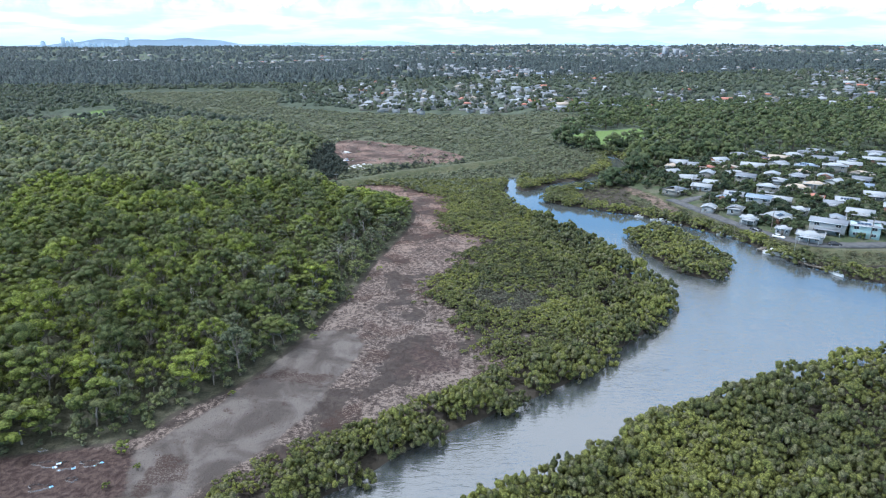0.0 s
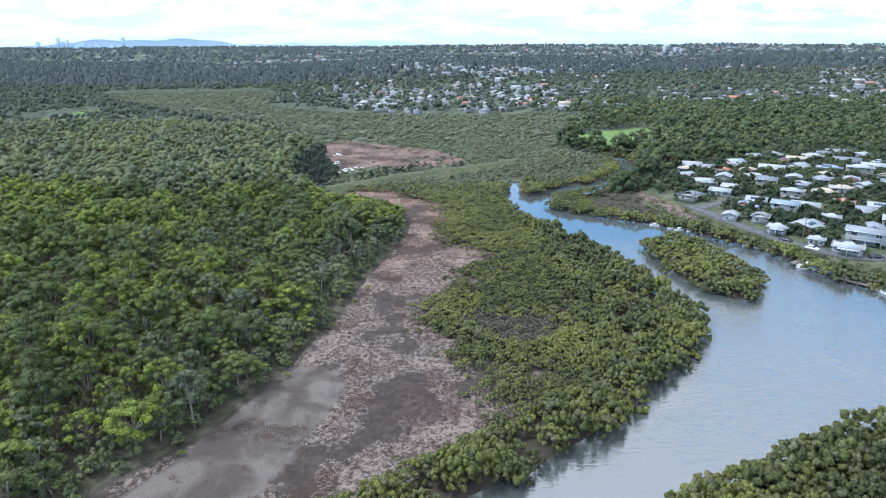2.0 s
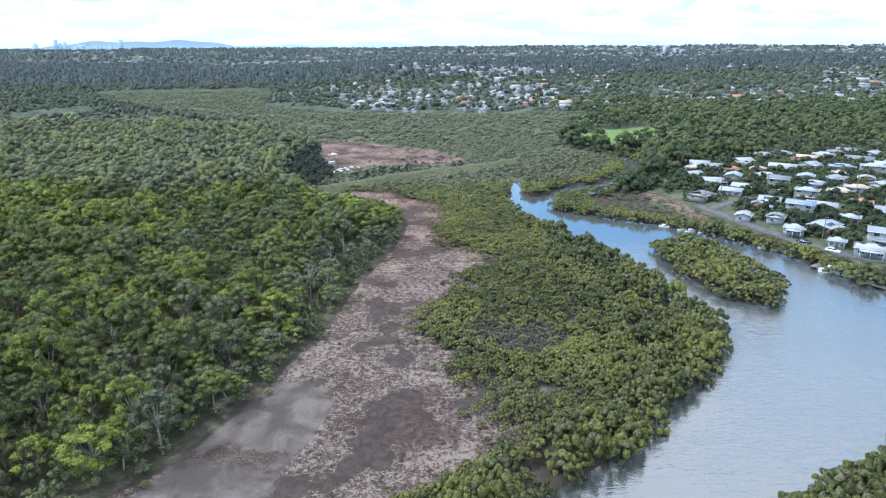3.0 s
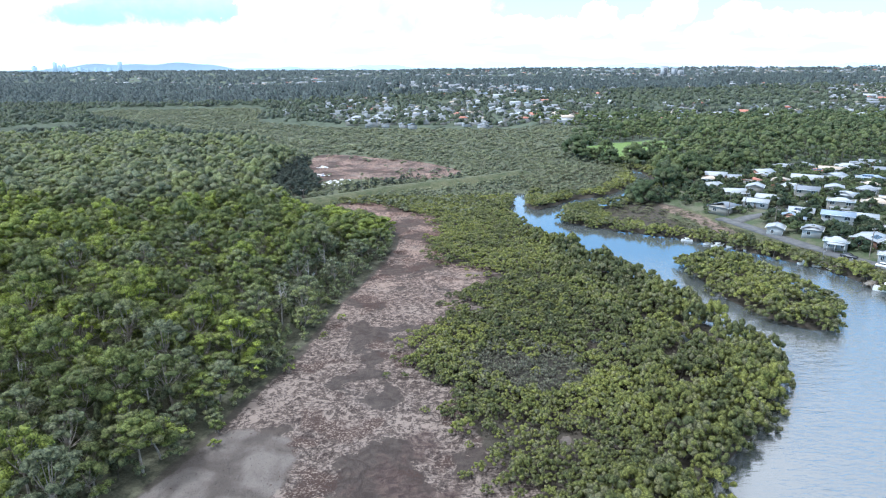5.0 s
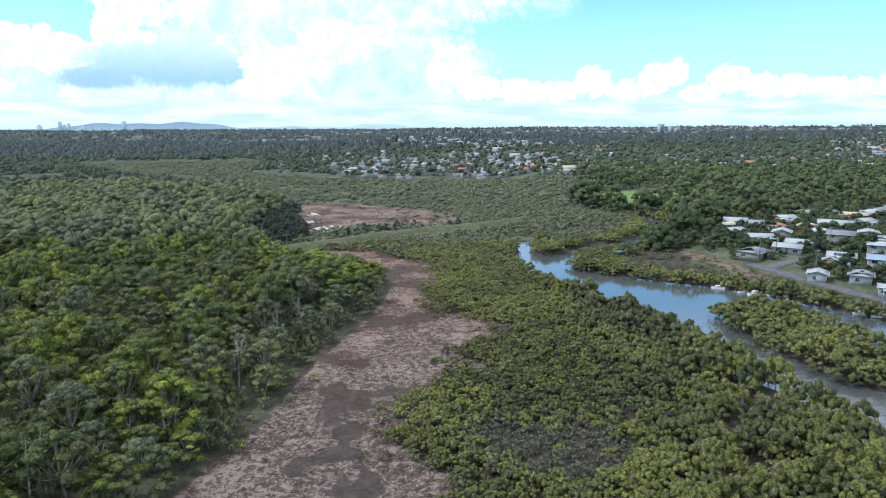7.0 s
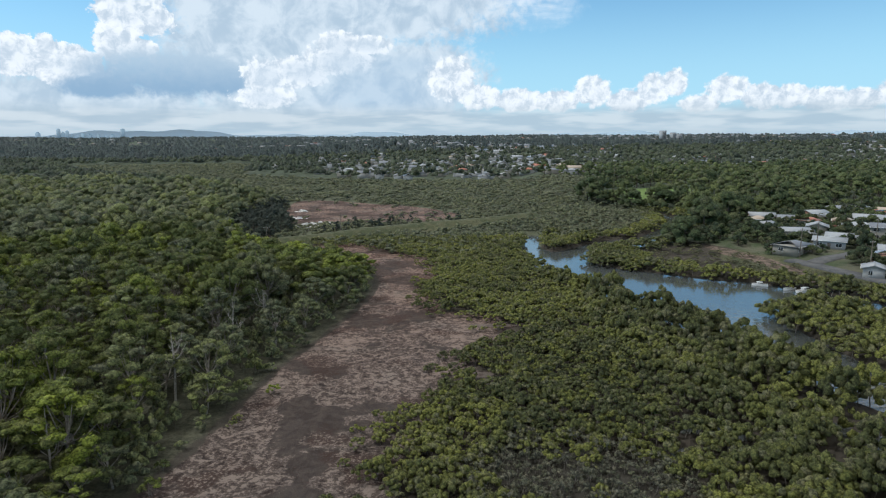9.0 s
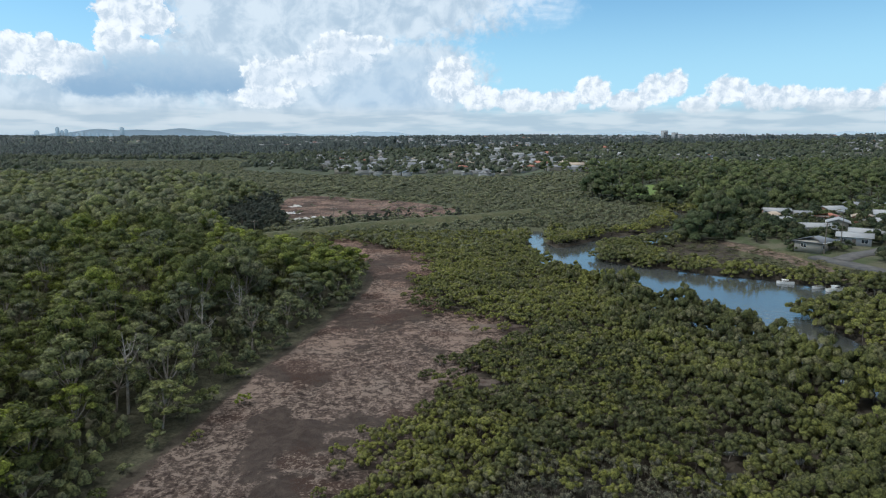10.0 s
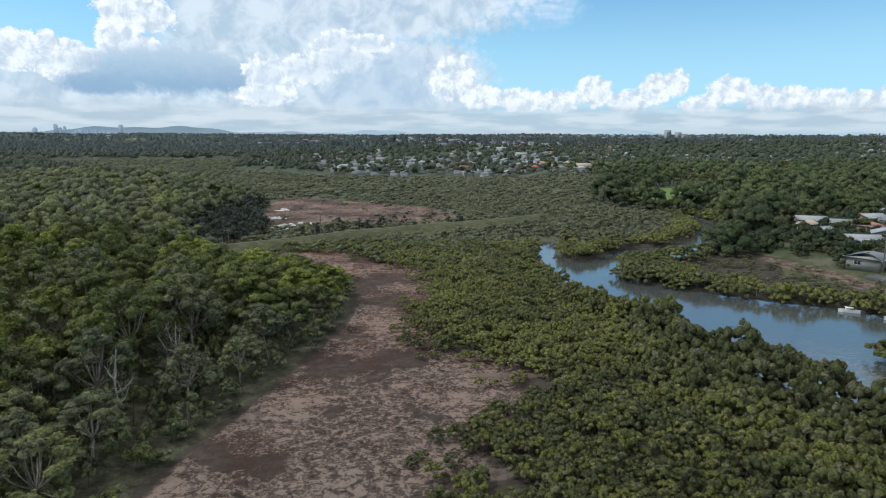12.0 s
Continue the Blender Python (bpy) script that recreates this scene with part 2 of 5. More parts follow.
def height(x, y):
    """The lie of the land."""
    x, y = np.asarray(x, float), np.asarray(y, float)
    far = step01(620, 1250, y + 0.15 * x)
    side = 0.25 + 0.75 * step01(-420, 60, x)
    h = far * side * 22.0 + step01(2200, 4800, np.hypot(x, y)) * (1 - side) * 14
    h = h + 24.0 * step01(1900, 4700, np.hypot(x, y))
    h = h + 5.0 * step01(412, 446, y) * step01(66, 100, x) * (1 - far)
    h = h + (5.0 + 4.0 * step01(-60, 300, x)) * far * wobble(x, y, 230.0, 1.0)
    h = h + 7.0 * np.exp(-((x + 40) / 170) ** 2 - ((y - 1230) / 160) ** 2)
    h = h + 1.7 * step01(-6, 10, signed(SUBURB, x, y)) * (1 - far)
    h = h + 1.5 * step01(4, 40, signed(FOREST, x, y)) * (1 - far)
    lv = away(LEVEE, x, y, closed=False)
    h = h + 2.2 * step01(7.5, 2.0, lv)
    h = h + 0.10 * wobble(x, y, 9.0, 2.0) * step01(900, 300, y)
    for px, py, pa, pb in PONDS:
        h = h - 2.7 * np.exp(-((x - px) / pa) ** 2 - ((y - py) / pb) ** 2)
    rv = np.minimum(signed(RIVER, x, y), -signed(ISLAND, x, y))
    return np.where(rv > -6, h * step01(0, -6, rv) - 2.2 * step01(-1.2, 2.2, rv), h)

# ---- materials ----
def material(name, rough=0.8, metal=0.0, spec=0.3):
    m = bpy.data.materials.new(name)
    m.use_nodes = True
    t = m.node_tree
    b = t.nodes["Principled BSDF"]
    b.inputs["Roughness"].default_value, b.inputs["Metallic"].default_value = rough, metal
    b.inputs["Specular IOR Level"].default_value = spec
    return m, t, b


def where(t):
    return t.nodes.new("ShaderNodeNewGeometry").outputs["Position"]


def bump(t, b, h, strength=0.4, distance=0.1):
    t.links.new(N(t, "ShaderNodeBump", Strength=strength, Distance=distance, Height=h).outputs[0], b.inputs["Normal"])


def attr(t, name):
    nd = t.nodes.new("ShaderNodeAttribute")
    nd.attribute_name = name
    return nd


def leaf_material(name, dull, fresh, old, rough=0.6, grain=3.2):
    """Foliage: each crown its own tint, each tuft and spray of leaves a little off it; shaded gaps between sprays are
    painted in.
    """
    m, t, b = material(name, rough, 0.0, 0.2)
    tint = attr(t, "tint").outputs["Fac"]
    rnd = t.nodes.new("ShaderNodeObjectInfo").outputs["Random"]
    island = t.nodes.new("ShaderNodeNewGeometry").outputs["Random Per Island"]
    each = M(t, "PINGPONG", M(t, "ADD", M(t, "ADD", tint, rnd), 2.0), 1.0)
    broad = fbm(t, where(t), 0.035, 2.0)
    v = M(t, "ADD", M(t, "MULTIPLY", each, 0.55), M(t, "MULTIPLY", M(t, "SUBTRACT", broad, 0.35), 1.1))
    c = mix(t, ramp(t, v, 0.28, 0.86), dull, fresh)
    c = mix(t, M(t, "MULTIPLY", ramp(t, M(t, "FRACT", M(t, "MULTIPLY", each, 7.13)), 0.72, 0.9), 0.7), c, old)
    c = mix(t, 1.0, c, mix(t, island, (0.84, 0.85, 0.86), (1.14, 1.14, 1.12)), "MULTIPLY")
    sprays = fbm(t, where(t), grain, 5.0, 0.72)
    # colour darkened by noise for the shaded gaps between sprays
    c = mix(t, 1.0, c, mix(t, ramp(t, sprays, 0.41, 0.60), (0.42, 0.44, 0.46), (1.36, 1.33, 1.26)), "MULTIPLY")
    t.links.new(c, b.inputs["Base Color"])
    bump(t, b, sprays, 1.0, 1.1 / grain)
    tr = N(t, "ShaderNodeBsdfTranslucent", Color=c)
    ms = N(t, "ShaderNodeMixShader", Fac=0.28)
    t.links.new(b.outputs[0], ms.inputs[1])
    t.links.new(tr.outputs[0], ms.inputs[2])
    t.links.new(ms.outputs[0], t.nodes["Material Output"].inputs[0])
    return m


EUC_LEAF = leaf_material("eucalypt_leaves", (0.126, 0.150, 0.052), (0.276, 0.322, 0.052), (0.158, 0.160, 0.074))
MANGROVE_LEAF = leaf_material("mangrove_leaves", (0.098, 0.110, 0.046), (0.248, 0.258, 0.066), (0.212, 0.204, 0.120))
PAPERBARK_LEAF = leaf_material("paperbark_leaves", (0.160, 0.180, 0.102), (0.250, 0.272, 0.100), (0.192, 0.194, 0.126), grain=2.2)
# the marsh's own grey-green, lightened further in place of haze
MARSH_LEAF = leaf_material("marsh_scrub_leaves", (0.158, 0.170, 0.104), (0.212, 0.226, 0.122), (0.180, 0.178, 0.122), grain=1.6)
# bluer and greyer than nearer woods: distance haze put into the leaf colour
HAZED_LEAF = leaf_material("hazed_woodland_leaves", (0.088, 0.110, 0.112), (0.122, 0.150, 0.138), (0.104, 0.124, 0.126), grain=0.5)
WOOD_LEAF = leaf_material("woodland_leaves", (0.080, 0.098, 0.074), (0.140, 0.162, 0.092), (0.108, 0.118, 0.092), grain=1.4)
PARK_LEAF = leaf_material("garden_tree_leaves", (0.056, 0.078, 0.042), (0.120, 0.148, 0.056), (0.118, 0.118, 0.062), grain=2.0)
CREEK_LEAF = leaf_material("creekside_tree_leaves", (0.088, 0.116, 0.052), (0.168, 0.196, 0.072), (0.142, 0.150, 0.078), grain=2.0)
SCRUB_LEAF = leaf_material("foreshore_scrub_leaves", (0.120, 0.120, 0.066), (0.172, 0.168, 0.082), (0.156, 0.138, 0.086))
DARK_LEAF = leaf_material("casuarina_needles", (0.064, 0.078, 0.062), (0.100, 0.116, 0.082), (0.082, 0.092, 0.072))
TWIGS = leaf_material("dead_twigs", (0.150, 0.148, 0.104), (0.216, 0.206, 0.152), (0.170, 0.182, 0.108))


def mottled(name, a, b_, scale, rough=0.85, spec=0.2, relief=0.3, dist=0.05, fine=6.0):
    m, t, b = material(name, rough, 0.0, spec)
    p = where(t)
    big, small = fbm(t, p, scale, 4.0), fbm(t, p, scale * fine, 5.0, 0.6)
    c = mix(t, ramp(t, M(t, "ADD", M(t, "MULTIPLY", big, 0.6), M(t, "MULTIPLY", small, 0.4)), 0.36, 0.64), a, b_)
    t.links.new(c, b.inputs["Base Color"])
    bump(t, b, small, relief, dist)
    return m


BARK = mottled("pale_eucalypt_bark", (0.16, 0.13, 0.10), (0.34, 0.31, 0.27), 1.2)
DARK_BARK = mottled("dark_bark", (0.05, 0.042, 0.034), (0.12, 0.10, 0.08), 1.2)
DEAD_WOOD = mottled("bleached_dead_wood", (0.22, 0.20, 0.17), (0.42, 0.39, 0.35), 1.5)
ROOT_WOOD = mottled("mangrove_stems", (0.10, 0.085, 0.07), (0.24, 0.22, 0.19), 1.5)


def ground_material():
    """Splat of covers by zone: mudflat, forest litter, mangrove ooze, mown grass, rough grass, suburb soil."""
    m, t, b = material("ground_cover", 0.9, 0.0, 0.2)
    p = where(t)
    n1, n2, n3, n4 = fbm(t, p, 0.03, 3.0), fbm(t, p, 0.12, 5.0, 0.6, 0.6), fbm(t, p, 0.5, 6.0, 0.65, 0.8), fbm(t, p, 2.4, 5.0, 0.65)
    z = attr(t, "zone_a").outputs["Color"]
    y = attr(t, "zone_b").outputs["Color"]
    sa, sb = N(t, "ShaderNodeSeparateColor", Color=z), N(t, "ShaderNodeSeparateColor", Color=y)
    sc3 = N(t, "ShaderNodeSeparateColor", Color=attr(t, "zone_c").outputs["Color"])
    samphire, dirt, twiggy = sc3.outputs[0], sc3.outputs[1], sc3.outputs[2]
    mud, litter, grass = sa.outputs[0], sa.outputs[1], sa.outputs[2]
    rough_grass, soil, pale = sb.outputs[0], sb.outputs[1], sb.outputs[2]
    sd = N(t, "ShaderNodeSeparateColor", Color=attr(t, "zone_d").outputs["Color"])
    herb, far_green = sd.outputs[0], sd.outputs[1]
    edge = M(t, "ADD", M(t, "MULTIPLY", M(t, "SUBTRACT", n2, 0.5), 0.7), M(t, "MULTIPLY", M(t, "SUBTRACT", n3, 0.5), 0.5))

    def sharp(v, k=0.5):
        return ramp(t, M(t, "ADD", v, edge), k - 0.12, k + 0.12)

    c = mix(t, n3, (0.040, 0.036, 0.026), (0.092, 0.076, 0.060))                 # ooze and fallen leaves under mangroves
    c = mix(t, sharp(herb), c, mix(t, n3, (0.078, 0.086, 0.052), (0.122, 0.128, 0.080)))    # saltmarsh herbs
    # mud: a broken crust of pale ridges and dark hollows, smooth pans with pale rims, thin drains, brown mats, redder inland
    warp = N(t, "ShaderNodeVectorMath", i0=N(t, "ShaderNodeTexNoise", Vector=p, Scale=0.14, Detail=4.0).outputs[1], i1=(4.0, 4.0, 0.0), i2=p)
    warp.operation = "MULTIPLY_ADD"
    warp = warp.outputs[0]
    r1, r2, r3 = fbm(t, warp, 0.062, 4.0, 0.55), fbm(t, warp, 0.85, 7.0, 0.70, 0.5), fbm(t, p, 2.6, 6.0, 0.70)
    tone = M(t, "ADD", M(t, "MULTIPLY", r2, 0.62), M(t, "MULTIPLY", r3, 0.38))
    tone = M(t, "ADD", tone, M(t, "MULTIPLY", M(t, "SUBTRACT", r1, 0.5), 0.30))
    mc = mix(t, ramp(t, tone, 0.425, 0.470), (0.028, 0.019, 0.016), (0.080, 0.060, 0.050))
    mc = mix(t, ramp(t, tone, 0.500, 0.555), mc, (0.225, 0.178, 0.148))
    smooth = mix(t, ramp(t, n3, 0.35, 0.65), (0.044, 0.033, 0.028), (0.076, 0.060, 0.050))
    pan = M(t, "ADD", r1, M(t, "MULTIPLY", M(t, "SUBTRACT", n3, 0.5), 0.07))
    mc = mix(t, ramp(t, M(t, "ADD", pan, M(t, "MULTIPLY", M(t, "SUBTRACT", r3, 0.5), 0.10)), 0.468, 0.440), mc, smooth)
    rim = M(t, "MULTIPLY", ramp(t, M(t, "ABSOLUTE", M(t, "SUBTRACT", pan, 0.466)), 0.014, 0.004), ramp(t, r3, 0.40, 0.56))
    mc = mix(t, M(t, "MULTIPLY", rim, 0.5), mc, (0.235, 0.190, 0.160))
    silt = mix(t, ramp(t, r3, 0.60, 0.66), mix(t, ramp(t, n2, 0.36, 0.64), (0.080, 0.066, 0.057), (0.156, 0.133, 0.116)), (0.036, 0.026, 0.022))
    mc = mix(t, ramp(t, M(t, "ADD", pale, M(t, "MULTIPLY", edge, 0.6)), 0.42, 0.62), mc, silt)
    mats = M(t, "MULTIPLY", ramp(t, fbm(t, warp, 0.09, 4.0, 0.6), 0.55, 0.62), ramp(t, r3, 0.58, 0.50))
    mc = mix(t, M(t, "MULTIPLY", mats, 0.85), mc, (0.052, 0.031, 0.024))
    drain = ramp(t, M(t, "ABSOLUTE", M(t, "SUBTRACT", fbm(t, warp, 0.045, 3.0, 0.5), 0.5)), 0.006, 0.002)
    mc = mix(t, M(t, "MULTIPLY", drain, ramp(t, pale, 0.0, 0.3, 0.45, 0.0)), mc, (0.036, 0.026, 0.022))
    back = M(t, "MULTIPLY", ramp(t, N(t, "ShaderNodeSeparateXYZ", Vector=p).outputs[1], 150.0, 300.0), ramp(t, n2, 0.25, 0.60))
    mc = mix(t, back, mc, mix(t, 1.0, mc, (1.18, 0.99, 0.91), "MULTIPLY"))
    c = mix(t, sharp(mud), c, mc)
    sm = mix(t, ramp(t, r2, 0.38, 0.62), (0.040, 0.025, 0.022), (0.098, 0.068, 0.056))
    c = mix(t, sharp(samphire), c, sm)
    c = mix(t, sharp(twiggy), c, mix(t, n3, (0.040, 0.036, 0.028), (0.080, 0.072, 0.058)))
    lc = mix(t, ramp(t, M(t, "ADD", M(t, "MULTIPLY", n3, 0.5), M(t, "MULTIPLY", n4, 0.5)), 0.38, 0.62), (0.055, 0.056, 0.036), (0.120, 0.114, 0.074))
    c = mix(t, sharp(litter), c, lc)
    c = mix(t, sharp(far_green), c, mix(t, n2, (0.070, 0.086, 0.058), (0.110, 0.128, 0.086)))
    c = mix(t, M(t, "MULTIPLY", sharp(mud), sharp(herb)), c, mc)
    rg = mix(t, ramp(t, M(t, "ADD", M(t, "MULTIPLY", n3, 0.5), M(t, "MULTIPLY", n2, 0.5)), 0.4, 0.6), (0.058, 0.070, 0.032), (0.116, 0.112, 0.062))
    c = mix(t, sharp(rough_grass), c, rg)
    sc = mix(t, ramp(t, n2, 0.4, 0.6), (0.062, 0.082, 0.038), (0.125, 0.122, 0.082))
    c = mix(t, sharp(soil), c, sc)
    c = mix(t, sharp(dirt), c, mix(t, ramp(t, n3, 0.4, 0.62), (0.075, 0.062, 0.042), (0.215, 0.155, 0.125)))
    gc = mix(t, n2, (0.105, 0.165, 0.045), (0.165, 0.225, 0.070))
    c = mix(t, sharp(grass), c, gc)
    t.links.new(c, b.inputs["Base Color"])
    wet = M(t, "MULTIPLY", sharp(mud), ramp(t, n2, 0.46, 0.62))
    t.links.new(ramp(t, wet, 0.0, 1.0, 0.95, 0.82), b.inputs["Roughness"])
    bump(t, b, M(t, "ADD", M(t, "ADD", M(t, "MULTIPLY", n3, 0.4), M(t, "MULTIPLY", n4, 0.3)), M(t, "MULTIPLY", r2, 0.5)), 1.0, 0.9)
    return m


GROUND = ground_material()


def water_material():
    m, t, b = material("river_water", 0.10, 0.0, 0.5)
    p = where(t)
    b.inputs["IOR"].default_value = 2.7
    c = mix(t, fbm(t, p, 0.02, 3.0), (0.056, 0.064, 0.064), (0.074, 0.080, 0.078))
    t.links.new(c, b.inputs["Base Color"])
    sq = N(t, "ShaderNodeMapping", Vector=p, Rotation=(0, 0, radians(-32)), Scale=(0.3, 1.0, 1.0)).outputs[0]
    waves = M(t, "ADD", M(t, "MULTIPLY", fbm(t, sq, 1.1, 2.0, 0.5, 0.9), 0.8), M(t, "MULTIPLY", fbm(t, sq, 3.4, 3.0), 0.3))
    open_water = ramp(t, N(t, "ShaderNodeSeparateXYZ", Vector=p).outputs[1], 265.0, 190.0)
    lee = M(t, "ADD", 0.05, M(t, "MULTIPLY", open_water, ramp(t, fbm(t, p, 0.018, 2.0), 0.36, 0.60, 0.15, 0.55)))
    nb = N(t, "ShaderNodeBump", Strength=lee, Distance=0.35, Height=waves)
    t.links.new(nb.outputs[0], b.inputs["Normal"])
    return m


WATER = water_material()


def film_material():
    """A skin of still water, the bright sky it reflects partly painted into its base colour."""
    m, t, b = material("sky_white_water_film", 0.03, 0.0, 1.0)
    b.inputs["IOR"].default_value = 4.0
    # near-white base stands in for sky reflected in the puddle
    t.links.new(mix(t, fbm(t, where(t), 1.5, 3.0), (0.50, 0.50, 0.48), (0.62, 0.62, 0.60)), b.inputs["Base Color"])
    return m


FILM = film_material()


def painted(name, col, rough=0.6, spec=0.3, metal=0.0, wear=0.12, scale=0.8):
    m, t, b = material(name, rough, metal, spec)
    p = where(t)
    n = fbm(t, p, scale, 5.0, 0.6)
    rnd = t.nodes.new("ShaderNodeObjectInfo").outputs["Random"]
    k = M(t, "ADD", M(t, "MULTIPLY", M(t, "SUBTRACT", n, 0.5), wear * 3), M(t, "MULTIPLY", M(t, "SUBTRACT", rnd, 0.5), wear))
    c = mix(t, 1.0, col, N(t, "ShaderNodeCombineColor", Red=M(t, "ADD", 1.0, k), Green=M(t, "ADD", 1.0, k), Blue=M(t, "ADD", 1.0, k)).outputs[0], "MULTIPLY")
    t.links.new(c, b.inputs["Base Color"])
    return m


ROOFS = {k: painted("roof_" + k, c, 0.5, 0.35) for k, c in dict(
    white=(0.32, 0.33, 0.34), pale_grey=(0.22, 0.23, 0.25), slate=(0.16, 0.17, 0.19), blue_grey=(0.22, 0.27, 0.34), terracotta=(0.36, 0.14, 0.09), tan=(0.42, 0.34, 0.26)).items()}
WALLS = {k: painted("wall_" + k, c, 0.8, 0.2) for k, c in dict(
    white=(0.36, 0.36, 0.35), cream=(0.27, 0.255, 0.22), brick=(0.30, 0.17, 0.12), grey=(0.34, 0.35, 0.36), mint=(0.42, 0.56, 0.54)).items()}
GLASS = painted("dark_window_glass", (0.03, 0.035, 0.04), 0.08, 0.6)
TRIM = painted("white_trim", (0.75, 0.75, 0.73), 0.5)
ASPHALT = mottled("asphalt", (0.075, 0.076, 0.078), (0.125, 0.122, 0.118), 0.5)
CONCRETE = mottled("concrete", (0.30, 0.29, 0.27), (0.46, 0.45, 0.42), 0.6)
TIMBER = mottled("weathered_timber", (0.12, 0.10, 0.08), (0.26, 0.23, 0.19), 1.0)
STEEL = painted("galvanised_steel", (0.42, 0.43, 0.44), 0.4, 0.5, 0.6)
RUBBER = painted("black_rubber", (0.02, 0.02, 0.02), 0.8)
GEL_WHITE = painted("white_gelcoat", (0.78, 0.78, 0.76), 0.3, 0.5)
CAR_WHITE = painted("white_car_paint", (0.74, 0.74, 0.74), 0.25, 0.5)
CAR_DARK = painted("dark_car_paint", (0.03, 0.032, 0.038), 0.25, 0.5)
CAR_SILVER = painted("silver_car_paint", (0.38, 0.39, 0.40), 0.3, 0.5, 0.4)
SOLAR = painted("solar_cells", (0.02, 0.03, 0.06), 0.15, 0.6)
ROCK = mottled("pale_rock", (0.42, 0.41, 0.38), (0.66, 0.65, 0.62), 1.2)
SAMPHIRE_MAT = mottled("samphire", (0.050, 0.034, 0.029), (0.085, 0.056, 0.045), 0.8)
# the hills' pale blue is haze painted as base colour
HAZED_HILL = painted("hazed_distant_hills", (0.46, 0.58, 0.68), 1.0, 0.0, 0.0, 0.03, 0.002)
# tower walls carry the blue-grey of the haze in their colour
HAZED_TOWER = painted("hazed_tower_facade", (0.40, 0.51, 0.60), 0.8, 0.1)

# ---- building helpers ----
def quads(name, groups, mats, smooth=False):
    """One mesh out of (verts, quad faces, material index per face or one, tint per face or one) groups."""
    vs, fs, ms, ts, o = [], [], [], [], 0
    for v, f, mi, ti in groups:
        vs.append(v), fs.append(np.asarray(f) + o)
        ms.append(np.broadcast_to(mi, len(f))), ts.append(np.broadcast_to(ti, len(f)))
        o += len(v)
    v, f = np.concatenate(vs).astype(np.float32), np.concatenate(fs).astype(np.int32)
    me = bpy.data.meshes.new(name)
    me.vertices.add(len(v)), me.loops.add(f.size), me.polygons.add(len(f))
    me.vertices.foreach_set("co", v.ravel())
    me.loops.foreach_set("vertex_index", f.ravel())
    me.polygons.foreach_set("loop_start", np.arange(len(f), dtype=np.int32) * f.shape[1])
    me.polygons.foreach_set("material_index", np.concatenate(ms).astype(np.int32))
    me.attributes.new("tint", "FLOAT", "FACE").data.foreach_set("value", np.concatenate(ts).astype(np.float32))
    for m in mats:
        me.materials.append(m)
    me.update(calc_edges=True)
    me.validate()
    if smooth:
        me.polygons.foreach_set("use_smooth", np.ones(len(f), bool))
    return me


def tube(pts, radii, sides=6):
    """A tapered tube along points: verts and quads."""
    pts, v = np.array(pts, float), []
    for i, p in enumerate(pts):
        d = pts[min(i + 1, len(pts) - 1)] - pts[max(i - 1, 0)]
        d = d / max(np.linalg.norm(d), 1e-9)
        a = np.cross(d, (0.3, 0.9, 0.2) if abs(d[1]) < 0.9 else (1, 0, 0))
        a /= np.linalg.norm(a)
        b = np.cross(d, a)
        for k in range(sides):
            u = 2 * math.pi * k / sides
            v.append(p + radii[i] * (a * math.cos(u) + b * math.sin(u)))
    f = [(i * sides + k, i * sides + (k + 1) % sides, (i + 1) * sides + (k + 1) % sides, (i + 1) * sides + k) for i in range(len(pts) - 1) for k in range(sides)]
    return np.array(v), np.array(f)


def cards(rng, centres, out, size):
    """Small leaf sprays at centres: quads whose normals lean outwards."""
    n = len(centres)
    nrm = out + rng.normal(0, 0.30, (n, 3)) + (0, 0, 0.25)
    nrm /= np.linalg.norm(nrm, axis=1)[:, None]
    a = np.cross(nrm, rng.normal(0, 1, (n, 3)))
    a /= np.linalg.norm(a, axis=1)[:, None] + 1e-9
    b = np.cross(nrm, a)
    s = (size * rng.uniform(0.6, 1.35, n))[:, None]
    w = s * rng.uniform(0.45, 0.9, n)[:, None]
    bend = nrm * s * 0.18
    v = np.stack([centres - a * s - bend, centres - b * w + bend, centres + a * s - bend, centres + b * w + bend], 1).reshape(-1, 3)
    return v, np.arange(4 * n).reshape(n, 4)


def dome(rng, c, r, h, nu=8, nv=4):
    """A rough rounded lump, open below: the body of a clump of leaves, or a stone."""
    v, f = [], []
    nu += nu % 2
    wide, turn = rng.uniform(0.76, 1.3), rng.uniform(0, 3.14)
    for j in range(nv + 1):
        for i in range(nu):
            th, ph = math.pi * (0.10 + 0.56 * j / nv), 2 * math.pi * (i + 0.5 * (j % 2)) / nu
            k = rng.uniform(0.66, 1.20)
            dx, dy = k * r * wide * math.sin(th) * math.cos(ph), k * r / wide * math.sin(th) * math.sin(ph)
            v.append((c[0] + dx * math.cos(turn) - dy * math.sin(turn), c[1] + dx * math.sin(turn) + dy * math.cos(turn), c[2] + k * h * math.cos(th)))
    f += [(0, i, i + 1, i + 2) for i in range(1, nu - 2, 2)]
    for j in range(nv):
        for i in range(nu):
            f.append((j * nu + i, (j + 1) * nu + i, (j + 1) * nu + (i + 1) % nu, j * nu + (i + 1) % nu))
    return np.array(v), np.array(f)


